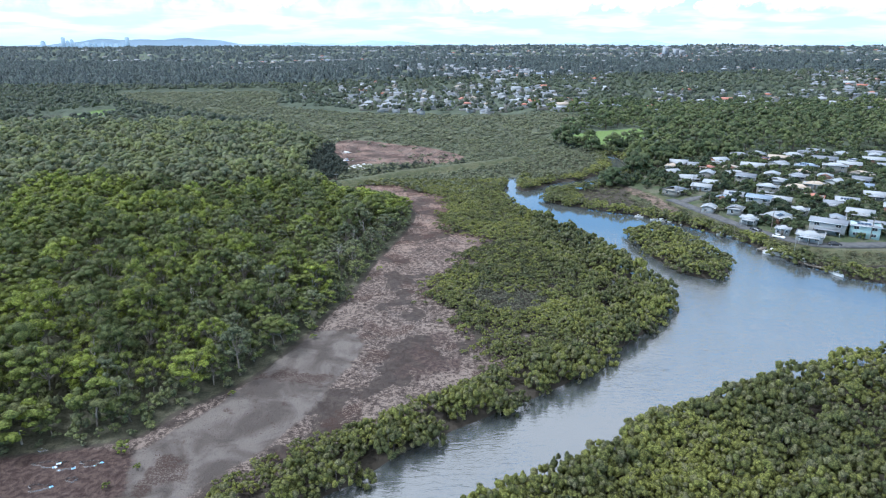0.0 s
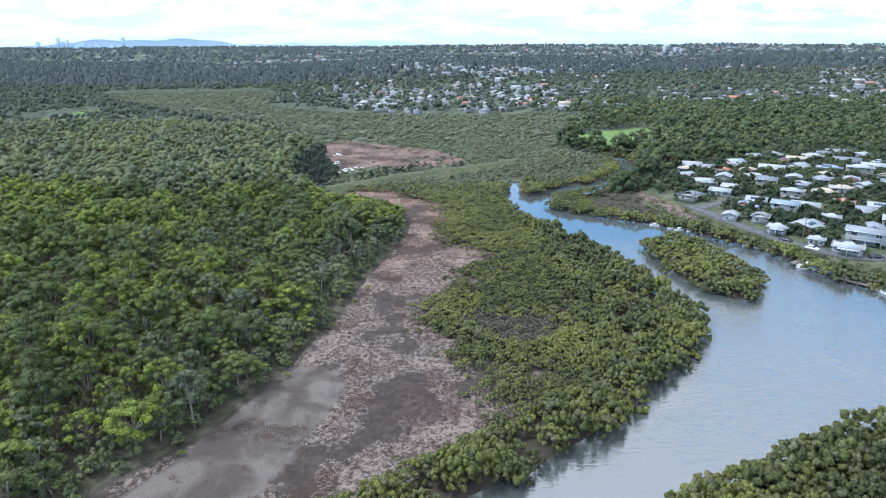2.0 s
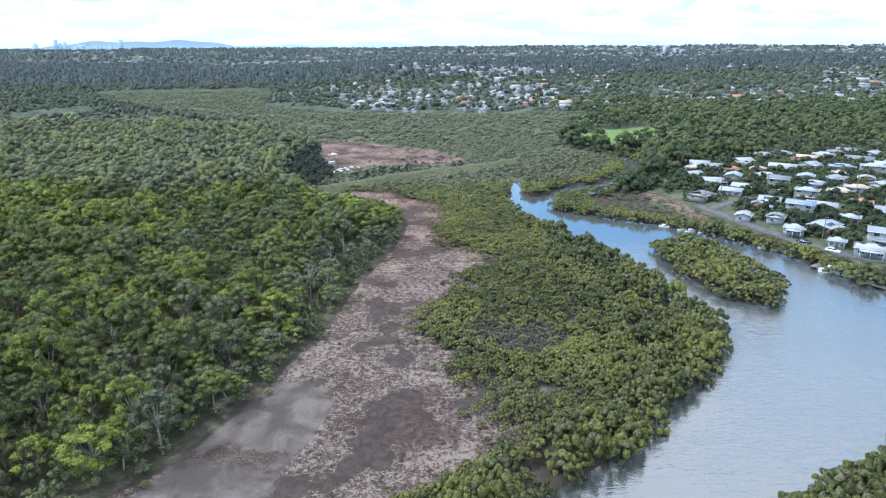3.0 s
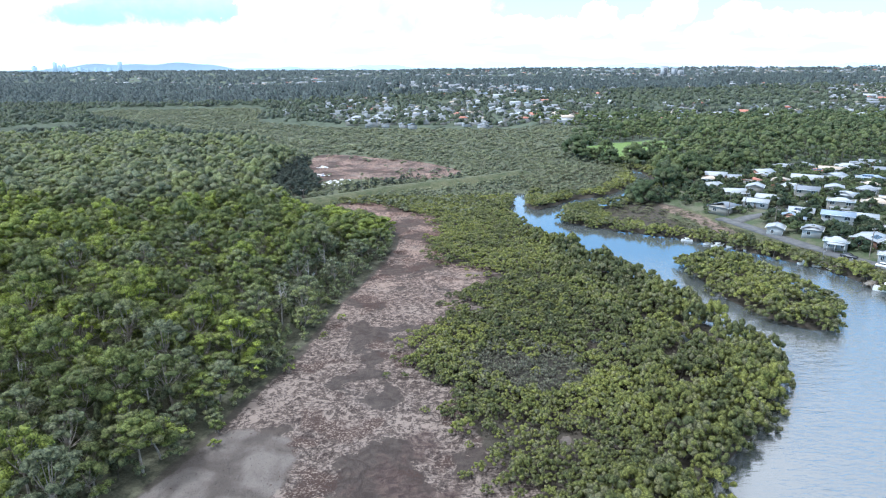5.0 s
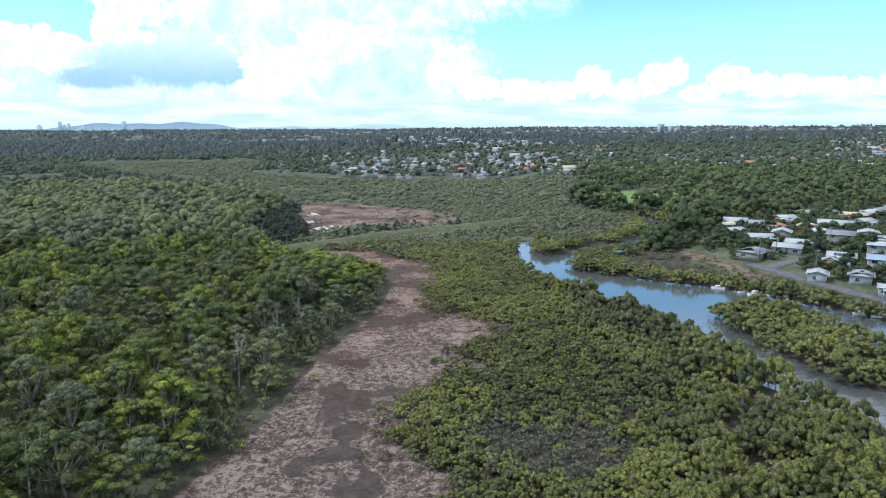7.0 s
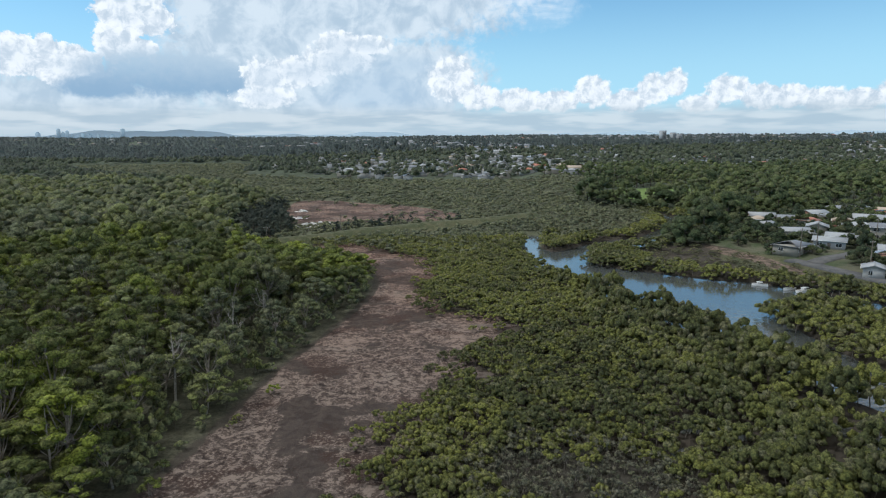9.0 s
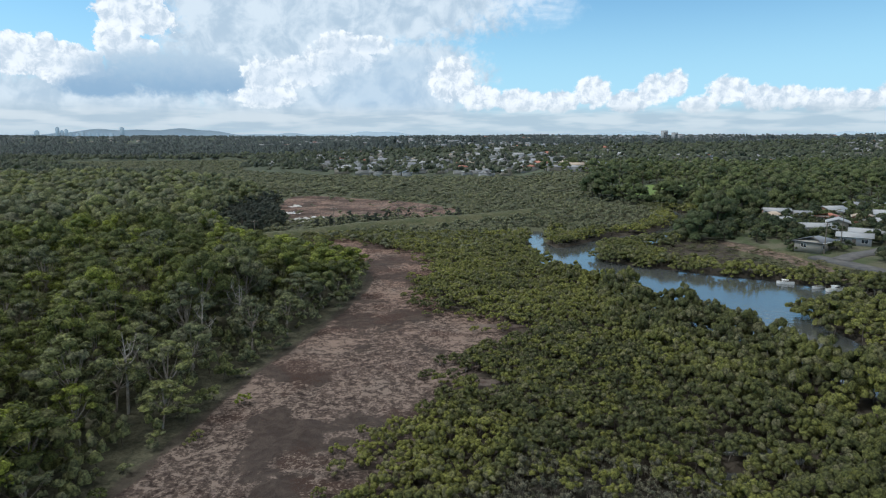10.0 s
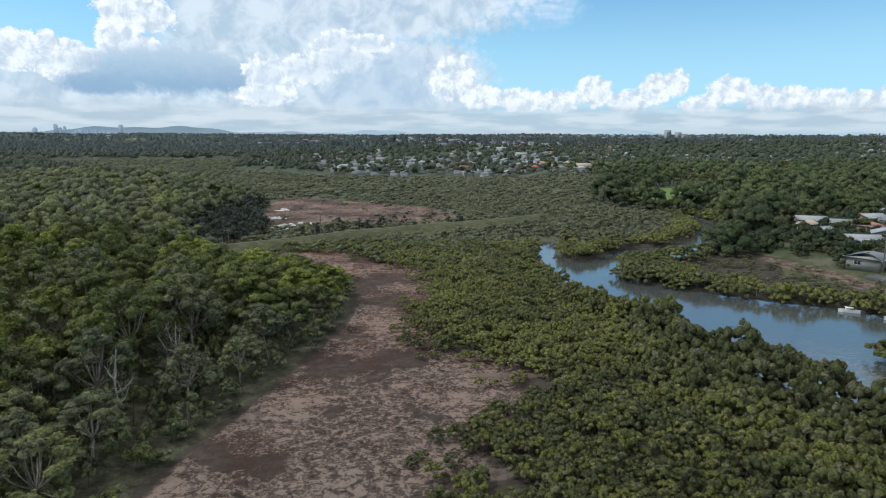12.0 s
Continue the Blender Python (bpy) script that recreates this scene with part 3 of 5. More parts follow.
def clumped(rng, clumps, leaf, per_area, core=0.0, low=-0.35, nu=6, nv=3):
    """Leaf sprays over a set of clumps (centre, radius, half height), on and inside the surface; core: a lump inside each.
    Verts, quads, and a shift of tint for each quad."""
    vs, fs, ts, o = [], [], [], 0
    for c, r, h in clumps:
        n = max(0 if core else 4, int(per_area * 4 * r * (r + h) * 0.8))
        d = rng.normal(0, 1, (n, 3))
        d /= np.linalg.norm(d, axis=1)[:, None]
        d[:, 2] = np.where(d[:, 2] < low, -d[:, 2], d[:, 2])
        k = rng.uniform(0.62, 1.15, len(d))[:, None]
        got = [cards(rng, np.array(c) + d * k * (r, r, h), d, leaf)]
        if core:
            got.append(dome(rng, c, r * core, h * core, nu, nv))
        shift = rng.uniform(-0.15, 0.15)
        for v, f in got:
            vs.append(v), fs.append(f + o), ts.append(np.full(len(f), shift))
            o += len(v)
    return np.concatenate(vs), np.concatenate(fs), np.concatenate(ts)


def scatter_mesh(name, templates, spots, mats, label, category, smooth=False):
    """Many plants as one mesh. templates: [groups]; spots: rows x, y, z, scale, height scale, turn."""
    rng = np.random.default_rng(len(spots))
    groups, pick = [], rng.integers(0, len(templates), len(spots))
    for ti, tem in enumerate(templates):
        s = spots[pick == ti]
        if not len(s):
            continue
        ca, sa = np.cos(s[:, 5]), np.sin(s[:, 5])
        tint = rng.random(len(s))
        for v, f, shift, mi in tem:
            x = s[:, 3:4] * (ca[:, None] * v[None, :, 0] - sa[:, None] * v[None, :, 1]) + s[:, 0:1]
            y = s[:, 3:4] * (sa[:, None] * v[None, :, 0] + ca[:, None] * v[None, :, 1]) + s[:, 1:2]
            z = s[:, 4:5] * v[None, :, 2] + s[:, 2:3]
            vv = np.stack([x, y, z], 2).reshape(-1, 3)
            ff = (f[None] + (np.arange(len(s)) * len(v))[:, None, None]).reshape(-1, 4)
            groups.append((vv, ff, mi, (tint[:, None] + np.broadcast_to(shift, len(f))[None]).ravel()))
    return tagged(new(name, quads(name, groups, mats, smooth)), label, category, kind="stuff")


def jitter(rng, x0, x1, y0, y1, step, amount=0.42):
    gx, gy = np.meshgrid(np.arange(x0, x1, step), np.arange(y0, y1, step))
    gx = gx + step * 0.5 * (np.arange(gx.shape[0]) % 2)[:, None]
    return gx.ravel() + rng.uniform(-amount, amount, gx.size) * step, gy.ravel() + rng.uniform(-amount, amount, gy.size) * step


def in_view(x, y, margin=40.0):
    """Ground within the walk's widest sweep, with a margin: beyond it nothing is ever seen."""
    return (np.abs(x) < 0.78 * np.maximum(y, 0) + margin) & (y > 15)


def spots_of(rng, x, y, s0, s1, hs0=0.85, hs1=1.15, z=None):
    n = len(x)
    s = rng.uniform(s0, s1, n)
    return np.stack([x, y, height(x, y) if z is None else z, s, s * rng.uniform(hs0, hs1, n), rng.uniform(0, 6.283, n)], 1)


# ---- ground, water, backdrop ----
def spaced(lo, a, b, hi, fine, grow=1.09):
    """Grid lines: fine from a to b, widening beyond to lo and hi."""
    mid = list(np.arange(a, b + fine, fine))
    up, s = [], fine
    while (up[-1] if up else mid[-1]) < hi:
        s *= grow
        up.append((up[-1] if up else mid[-1]) + s)
    dn, s = [], fine
    while (dn[-1] if dn else a) > lo:
        s *= grow
        dn.append((dn[-1] if dn else a) - s)
    return np.array(dn[::-1] + mid + up)


def build_ground():
    xs, ys = spaced(-4700, -95, 150, 4700, 2.0, 1.12), spaced(-700, 60, 420, 4900, 2.0, 1.07)
    gx, gy = np.meshgrid(xs, ys)
    x, y = gx.ravel(), gy.ravel()
    v = np.stack([x, y, height(x, y)], 1)
    nx, ny = len(xs), len(ys)
    i = (np.arange(ny - 1)[:, None] * nx + np.arange(nx - 1)[None]).ravel()
    f = np.stack([i, i + 1, i + nx + 1, i + nx], 1)
    me = quads("ground", [(v, f, 0, 0.0)], [GROUND], smooth=True)
    soft = lambda p, w=3.0: step01(-w, w, signed(p, x, y))
    mud = np.maximum(step01(-9, -2, signed(MUD, x, y)) * step01(1, -3, signed(FOREST, x, y)) * step01(0, -4, signed(RIVER, x, y)), soft(MUD_BACK, 3.0))
    litter = np.maximum(soft(FOREST, 3.0), step01(620, 760, y))
    marsh = soft(MARSH, 5.0)
    litter = litter * (1 - marsh) * (1 - mud)
    grass = np.maximum(np.maximum(soft(OVAL, 2.0), soft(FAR_GREEN, 4.0)), soft(CLEARING, 4.0))
    lv = away(LEVEE, x, y, closed=False)
    rg = np.maximum(step01(9.5, 6.5, lv), step01(26, 12, away(ROAD, x, y, closed=False)) * step01(-2, -9, signed(RIVER, x, y)))
    soil = soft(SUBURB, 2.0)
    bare = np.zeros(len(x))
    for px, py, pa, pb in BARE:
        bare = np.maximum(bare, step01(1.3, 0.8, np.hypot((x - px) / pa, (y - py) / pb)))
    mud = np.maximum(mud, bare)
    pale = step01(15, 4, away(np.array([(-50, 90), (-40, 104), (-34, 120), (-29, 138)], float), x, y, closed=False))
    pale = np.maximum(pale, bare)
    rg = np.maximum(rg, 0.9 * step01(16, 8, np.hypot((x + 44) / 1.3, y - 372)))
    for nm, cols in (("zone_a", (mud, litter, grass)), ("zone_b", (rg, soil, pale)), ("zone_c", (np.maximum(soft(SAMPHIRE, 4.0), 0.50 * soft(RED_FLAT, 7.0)), soft(DIRT, 3.0), np.maximum(soft(DEAD_PATCH, 3.0), 0.0)), ), ("zone_d", (marsh, np.maximum(step01(560, 700, y), step01(395, 425, y) * step01(60, 90, x) * (1 - soil)) * (1 - marsh), bare))):
        a = me.attributes.new(nm, "FLOAT_COLOR", "POINT")
        a.data.foreach_set("color", np.stack([*cols, np.ones(len(x))], 1).astype(np.float32).ravel())
    tagged(new("ground", me), "tidal mudflat, forest floor and grassy suburban land", "ground", kind="structure")
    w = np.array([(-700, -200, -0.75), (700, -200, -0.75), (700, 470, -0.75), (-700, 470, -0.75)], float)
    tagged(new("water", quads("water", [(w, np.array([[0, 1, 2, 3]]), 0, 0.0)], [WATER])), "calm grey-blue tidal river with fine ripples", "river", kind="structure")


build_ground()


def build_backdrop():
    # far ranges, drawn as low ridges at the edge of sight, haze in their colour
    az = np.radians(np.arange(-44, 44.01, 0.25))
    d = np.degrees(az)
    for k, (r, base, amp, seed) in enumerate(((4860.0, 60.0, 16.0, 3.0), (4780.0, 38.0, 10.0, 5.0))):
        top = base + amp * (np.sin(d * 0.31 + seed) + 0.5 * np.sin(d * 0.83 + seed * 2) + 0.25 * np.sin(d * 2.1 + seed)) + (26 - k * 8) * np.exp(-((d + 20) / 9.0) ** 2)
        a = np.stack([r * np.sin(az), r * np.cos(az), np.full(len(az), -20.0)], 1)
        b = np.stack([r * np.sin(az), r * np.cos(az), top], 1)
        c = np.stack([(r + 60) * np.sin(az), (r + 60) * np.cos(az), np.full(len(az), -20.0)], 1)
        n = len(az)
        i = np.arange(n - 1)
        f = np.concatenate([np.stack([i, i + 1, i + n + 1, i + n], 1), np.stack([i + n, i + n + 1, i + 2 * n + 1, i + 2 * n], 1)])
        tagged(new("backdrop", quads("backdrop", [(np.concatenate([a, b, c]), f, 0, 0.0)], [HAZED_HILL], True)), "distant range of hazy blue hills", "hills", kind="structure")


build_backdrop()

# ---- plants ----
rng = np.random.default_rng(11)


def joined(pieces):
    vs, fs, o = [], [], 0
    for v, f in pieces:
        vs.append(v), fs.append(f + o)
        o += len(v)
    return np.concatenate(vs), np.concatenate(fs)


def euc_groups(seed, leaf=0.19, density=6.0, lumps=26, spread=3.3, tall=11.0, limbs=True, core=0.80, nu=6, nv=2):
    """A eucalypt: bare leaning trunk, forked limbs, an uneven domed crown of separate puffs of leaves."""
    r = np.random.default_rng(seed)
    lean = r.uniform(-0.6, 0.6, 2)
    fork = np.array([lean[0], lean[1], tall * 0.4])
    wood = [tube([(0, 0, -0.3), fork * (0.5, 0.4, 0.5), fork], [0.17, 0.14, 0.11], 5)]
    clumps = []
    wide = r.uniform(0.8, 1.1)
    for k in range(lumps):
        u = 2.4 * k + r.uniform(-0.4, 0.4)
        low = k % 4 == 3
        q = spread * (r.uniform(0.55, 0.95) if low else math.sqrt((k + 0.3) / lumps) * r.uniform(0.85, 1.08))
        rad = r.uniform(0.62, 1.12) * spread / 3.3 * (26 / lumps) ** 0.33
        z = tall * (r.uniform(0.48, 0.68) if low else 0.99 - 0.36 * (q / spread) ** 2) - rad * 0.7 - r.uniform(0, 0.7)
        c = np.array([lean[0] * 1.3 + q * wide * math.cos(u), lean[1] * 1.3 + q / wide * math.sin(u), z])
        clumps.append((c, rad, rad * r.uniform(0.66, 0.9)))
        if limbs and k % 2 == 0:
            mid = fork * 0.45 + c * 0.55 + (0, 0, -0.5)
            wood.append(tube([fork, mid, c], [0.08, 0.05, 0.02], 3))
    return (*clumped(r, clumps, leaf, density, core, -0.3, nu, nv), 0), (*joined(wood), 0.0, 1)


def mangrove_groups(seed, leaf=0.10, density=9.0, lumps=15, spread=1.25, tall=2.2, stems=4, size=0.86, core=0.82, nu=6, nv=2, drop=0.6):
    """A mangrove bush: a round-headed cluster of dense small clumps on several crooked stems."""
    r = np.random.default_rng(seed)
    clumps, wood = [], []
    for k in range(lumps):
        u = 2.4 * k + r.uniform(-0.4, 0.4)
        q = spread * math.sqrt(k / lumps)
        rad = r.uniform(0.34, 0.60) * size
        c = np.array([q * math.cos(u), q * math.sin(u), tall - rad * 0.75 - drop * (q / spread) ** 2 - r.uniform(0, 0.4) - (r.uniform(0.2, 0.5) if k % 3 == 2 else 0.0)])
        clumps.append((c, rad, rad * r.uniform(0.6, 0.95)))
        if k < stems:
            wood.append(tube([(0.3 * math.cos(u + 1), 0.3 * math.sin(u + 1), -0.3), c * (0.6, 0.6, 0.5), c], [0.05, 0.04, 0.02], 3))
    return (*clumped(r, clumps, leaf, density, core, -0.5, nu, nv), 0), (*joined(wood), 0.0, 1)


def round_groups(seed, r=3.2, tall=6.0, leaf=0.30, density=4.0, lumps=13, flat=0.8):
    """A broad garden or park tree: short trunk, forked limbs, a full lumpy crown that hangs low."""
    g = np.random.default_rng(seed)
    clumps, wood = [], [tube([(0, 0, -0.3), (0.1, 0.1, tall * 0.3), (0.1, 0, tall * 0.5)], [0.2, 0.16, 0.12], 5)]
    for k in range(lumps):
        u, q = 2.4 * k + g.uniform(-0.3, 0.3), r * 0.75 * math.sqrt(k / lumps)
        rad = r * g.uniform(0.26, 0.44)
        c = np.array([q * math.cos(u), q * math.sin(u), tall - rad * flat - tall * 0.62 * (q / r) ** 2 - g.uniform(0, tall * 0.2)])
        if k % 3 == 1:             # boughs that hang low
            c = np.array([r * 0.72 * math.cos(u), r * 0.72 * math.sin(u), tall * g.uniform(0.20, 0.38)])
        clumps.append((c, rad, rad * flat))
        if k % 3 == 0:
            wood.append(tube([(0.1, 0, tall * 0.4), c * (0.6, 0.6, 0.8), c], [0.09, 0.06, 0.03], 3))
    return (*clumped(g, clumps, leaf, density, 0.88, -0.5, 6, 2), 0), (*joined(wood), 0.0, 1)


def bare_groups(seed, tall=8.0, reach=2.2, forks=6):
    """A dead tree: trunk, forked limbs and twigs."""
    g = np.random.default_rng(seed)
    wood = [tube([(0, 0, -0.3), (0.15, 0.1, tall * 0.4), (0.1, 0.3, tall * 0.7), (g.uniform(-.5, .5), 0.2, tall)], [0.16, 0.12, 0.08, 0.02], 5)]
    for k in range(forks):
        u, z0 = 2.4 * k + g.uniform(-0.4, 0.4), tall * g.uniform(0.35, 0.7)
        d = np.array([math.cos(u), math.sin(u), 0]) * reach * g.uniform(0.5, 1.0)
        a = np.array([0.12, 0.2, z0])
        e = a + d + (0, 0, tall * g.uniform(0.12, 0.32))
        wood.append(tube([a, a + d * 0.5 + (0, 0, 0.4), e], [0.07, 0.05, 0.02], 4))
        for q in range(3):
            b = a + (e - a) * g.uniform(0.4, 0.9)
            wood.append(tube([b, b + g.normal(0, 0.45, 3) + (0, 0, 0.6)], [0.03, 0.012], 3))
    return ((*joined(wood), 0.0, 0),)


def tree_objects(name, groups_list, spots, mats, label, category, group, names=("crown", "trunk")):
    """Single plants: an Empty with its crown and its wood, the meshes shared between alike ones."""
    made = []
    for gs in groups_list:
        made.append([quads(names[0], [(gs[0][0], gs[0][1], 0, gs[0][2])], [mats[0]])])
        if len(gs) > 1:
            made[-1].append(quads(names[1], [(gs[1][0], gs[1][1], 0, 0.0)], [mats[1]]))
    for k, (x, y, z, s, h, a) in enumerate(spots):
        top = tagged(new(name), label, category, group)
        top.matrix_world = Matrix.LocRotScale((x, y, z), Euler((0, 0, a)), (s, s, h))
        for nm, me in zip(names, made[k % len(made)]):
            ob = new(nm, me)
            ob.parent = top


def split_near(spots, line_x, line_y, count):
    """The count spots nearest a place of the plan, and the rest."""
    d = np.hypot(spots[:, 0] - line_x, (spots[:, 1] - line_y) * 0.8)
    order = np.argsort(d)
    return spots[order[:count]], spots[order[count:]]


def build_forest():
    """Eucalypt and paperbark forest, with its understorey at the edge."""
    x, y = jitter(rng, -420, -5, 60, 520, 5.4)
    ok = (signed(FOREST, x, y) > 2.5) & in_view(x, y) & (y > 72) & (away(LEVEE, x, y, closed=False) > 7)
    x, y = x[ok], y[ok]
    edge = signed(FOREST, x, y)
    gap = wobble(x, y, 11.0, 9.0)
    keep = rng.random(len(x)) < np.where(edge < 14, 0.80 - 0.25 * (gap > 0.35), 0.97)
    s = spots_of(rng, x[keep], y[keep], 0.8, 1.5, 0.72, 1.0)
    edge = edge[keep]
    s[:, 4] *= (1.0 + 0.12 * wobble(s[:, 0], s[:, 1], 23.0, 4.0)) * (0.72 + 0.28 * step01(3, 18, edge)) * (1 - 0.45 * step01(-62, -48, s[:, 0]) * step01(262, 280, s[:, 1]))
    dark = ((s[:, 0] + 66) / 16) ** 2 + ((s[:, 1] - 385) / 60) ** 2 < 1
    s = s[~dark]
    near, rest = split_near(s, -52, 175, 300)
    e = signed(FOREST, near[:, 0], near[:, 1])
    grey = ((e < 16) & (near[:, 1] > 185)) | (rng.random(len(near)) < 0.15)
    tree_objects("paperbark_tree", [euc_groups(110 + i, 0.16, 7.0, 24, 2.9, 11.0) for i in range(5)], near[grey], [PAPERBARK_LEAF, BARK], "slim paperbark with dull grey-green crown beside the mudflat", "tree", "paperbarks beside the mudflat")
    near = near[~grey]
    tree_objects("eucalypt_tree", [euc_groups(100 + i) for i in range(8)], near, [EUC_LEAF, BARK], "slender pale-barked eucalypt with yellow-green crown in coastal forest", "tree", "eucalypts beside the mudflat")
    mid = (rest[:, 1] < 290) & (rest[:, 0] > -190)
    scatter_mesh("eucalypt_forest", [euc_groups(120 + i, 0.26, 2.2, 17, 3.3, 11.0, False, 0.84, 6, 2) for i in range(8)], rest[mid], [EUC_LEAF, BARK], "dense green eucalypt forest canopy", "forest")
    # further canopy wears the greyer paperbark colour, partly to stand in for haze
    scatter_mesh("eucalypt_forest", [euc_groups(140 + i, 0.40, 0.15, 7, 3.4, 11.0, False, 0.95, 6, 2) for i in range(6)], rest[~mid], [PAPERBARK_LEAF, BARK], "dense dull green eucalypt forest canopy further off", "forest")
    # understorey shrubs along the margin
    x, y = jitter(rng, -150, -8, 74, 320, 2.8)
    e = signed(FOREST, x, y)
    ok = (e > 0.2) & (e < 34) & in_view(x, y, 20) & (rng.random(len(x)) < np.where(e < 5, 0.85, 0.72))
    u = spots_of(rng, x[ok], y[ok], 0.75, 1.5, 0.8, 1.3)
    u[:, 4] *= 0.75 + 0.75 * step01(0, 7, e[ok])
    scatter_mesh("understorey_shrubs", [mangrove_groups(160 + i, 0.16, 2.2, 6, 1.0, 2.4, 1, 1.2, 0.85) for i in range(6)], u, [PAPERBARK_LEAF, DARK_BARK], "dull green shrubs and saplings under the forest margin", "shrubs")
    # dark casuarinas where the levee meets the forest
    x, y = jitter(rng, -90, -40, 318, 475, 4.6)
    e = ((x + 68) / 17) ** 2 + ((y - 388) / 66) ** 2
    ok = (e < 1) & (away(LEVEE, x, y, closed=False) > 6) & (signed(MUD_BACK, x, y) < -1)
    c = spots_of(rng, x[ok], y[ok], 0.75, 1.05, 1.0, 1.25)
    row = np.array([(-41, 347), (-37, 350), (-33, 351), (-30, 355), (-24, 362), (-21, 362), (-17, 368), (-13, 379), (-9, 378), (8, 376), (12, 378)], float)
    c = np.concatenate([c, spots_of(rng, row[:, 0], row[:, 1], 0.6, 0.9, 0.9, 1.1)])
    tree_objects("casuarina_tree", [round_groups(180 + i, 2.6, 7.5, 0.24, 2.0, 12) for i in range(5)], c, [DARK_LEAF, DARK_BARK], "dark grey-green casuarina beside the grassy levee", "tree", "casuarinas by the levee")
    # bleached dead trees along the margin
    d = np.array([(-29, 219), (-46, 150), (-49, 146), (-41, 156), (-62, 128), (-54, 133), (-74, 118), (-38, 168), (-34, 190), (-66, 150), (-86, 140), (-31, 207), (-58, 168), (-80, 165)], float)
    tree_objects("dead_tree", [bare_groups(190 + i, 8.5) for i in range(5)], spots_of(rng, d[:, 0], d[:, 1], 0.9, 1.3), [DEAD_WOOD], "bleached leafless tree standing at the forest margin", "dead tree", "dead trees of the forest margin", ("trunk",))


build_forest()


def river_depth(x, y):
    return np.minimum(signed(RIVER, x, y), -signed(ISLAND, x, y))


def off_ponds(x, y, k=1.0):
    ok = np.ones(np.shape(x), bool)
    for px, py, a, b in PONDS + BARE:
        ok &= ((x - px) / (a * k)) ** 2 + ((y - py) / (b * k)) ** 2 > 1
    return ok


def build_mangroves():
    # low scrub between mudflat and river, taller along the water
    x, y = jitter(rng, -45, 72, 78, 330, 1.9)
    w = river_depth(x, y)
    ok = (w < np.where(y > 275, -0.4, 1.3)) & (signed(MUD, x, y) < 2.5) & (signed(FOREST, x, y) < -2) & (away(LEVEE, x, y, closed=False) > 7) & (x < 72) & (x < 66 + 400 * (y < 195)) & ((signed(DEAD_PATCH, x, y) < 0.5) | (rng.random(len(x)) < 0.14)) & off_ponds(x, y, 1.05)
    x, y, w = x[ok], y[ok], w[ok]
    m = signed(MUD, x, y) + 7 * np.maximum(0, wobble(x, y, 5.0, 3.0) - 0.05) - 3.5 * np.maximum(0, wobble(x, y, 4.0, 31.0)) - 0.5
    bare = (np.abs(x - 14) < 9) & (np.abs(y - 140) < 9)
    keep = rng.random(len(x)) < np.maximum(np.clip(0.30 + 0.11 * -m, 0, 0.97) * np.where(bare, 0.8, 1), 0.95 * (w > -7) * (y < 170))
    x, y, w, m = x[keep], y[keep], w[keep], m[keep]
    a = spots_of(rng, x, y, 0.8, 1.35)
    tall = step01(-12, -3, w)
    small = step01(-7, 0, m)
    up = np.maximum(tall, 0.55 * step01(-34, -14, w) * step01(28, 40, x)) * (0.85 + 0.15 * step01(160, 185, a[:, 1])) * (0.2 + 0.8 * step01(272, 248, a[:, 1]))
    a[:, 3] *= (1 + 0.65 * up) * (1 - 0.35 * small)
    a[:, 4] *= (1 + 1.15 * up) * (1 - 0.45 * small)
    keep = rng.random(len(a)) > 0.5 * up
    a, up = a[keep], up[keep]
    high = up[:len(a)] > 0.5
    near, rest = split_near(a[~high], 18, 200, 300)
    tree_objects("mangrove_bush", [mangrove_groups(200 + i) for i in range(8)], near, [MANGROVE_LEAF, ROOT_WOOD], "round olive-green mangrove bush in tidal scrub", "mangrove", "mangrove scrub by the mudflat", ("crown", "trunk"))
    scatter_mesh("mangrove_scrub", [mangrove_groups(220 + i, 0.12, 3.2, 12, 1.25, 2.2, 1, 0.86, 0.88) for i in range(8)], rest, [MANGROVE_LEAF, ROOT_WOOD], "dense olive-green mangrove scrub along the river", "mangroves")
    fringe = a[high]
    # riverside stand close by, island, far bank
    x, y = jitter(rng, -20, 190, 30, 420, 3.2)
    w = river_depth(x, y)
    nearside = (w < 1.4) & (y > 74) & (y < 0.6 * x + 90) & (x < 150)
    isl = signed(ISLAND, x, y) > -1.9
    strip = (w < 1.3) & (w > -45) & (rng.random(len(x)) < np.where(w < -10, 0.95, 1.0)) & (x > 45) & (y > 180) & (signed(SUBURB, x, y) < -2.5) & ~((x < 70) & (y < 268)) & ((signed(DIRT, x, y) < -0.5) | (rng.random(len(x)) < 0.5)) & ((w < -0.2) | (y < 302))
    ok = nearside | isl | (strip & (away(ROAD, x, y, closed=False) > 5.0))
    b = spots_of(rng, x[ok], y[ok], 0.95, 2.2, 0.75, 1.15)
    b[:, 2] = np.maximum(b[:, 2], -0.85)
    b[:, 3:5] *= np.where(river_depth(b[:, 0], b[:, 1]) > -4, 1.0, 0.92)[:, None]
    b[:, 4] *= np.where(b[:, 1] < 150, 1.3, np.where(signed(ISLAND, b[:, 0], b[:, 1]) > -3, 1.0, 0.85))
    b = b[in_view(b[:, 0], b[:, 1], 60)]
    low = step01(-4, -10, river_depth(b[:, 0], b[:, 1])) * (b[:, 1] > 180) * (signed(ISLAND, b[:, 0], b[:, 1]) < -3)
    b[:, 3] *= 1 - 0.4 * low
    b[:, 4] *= 1 - 0.62 * low
    b, scrub = b[low < 0.6], b[low >= 0.6]
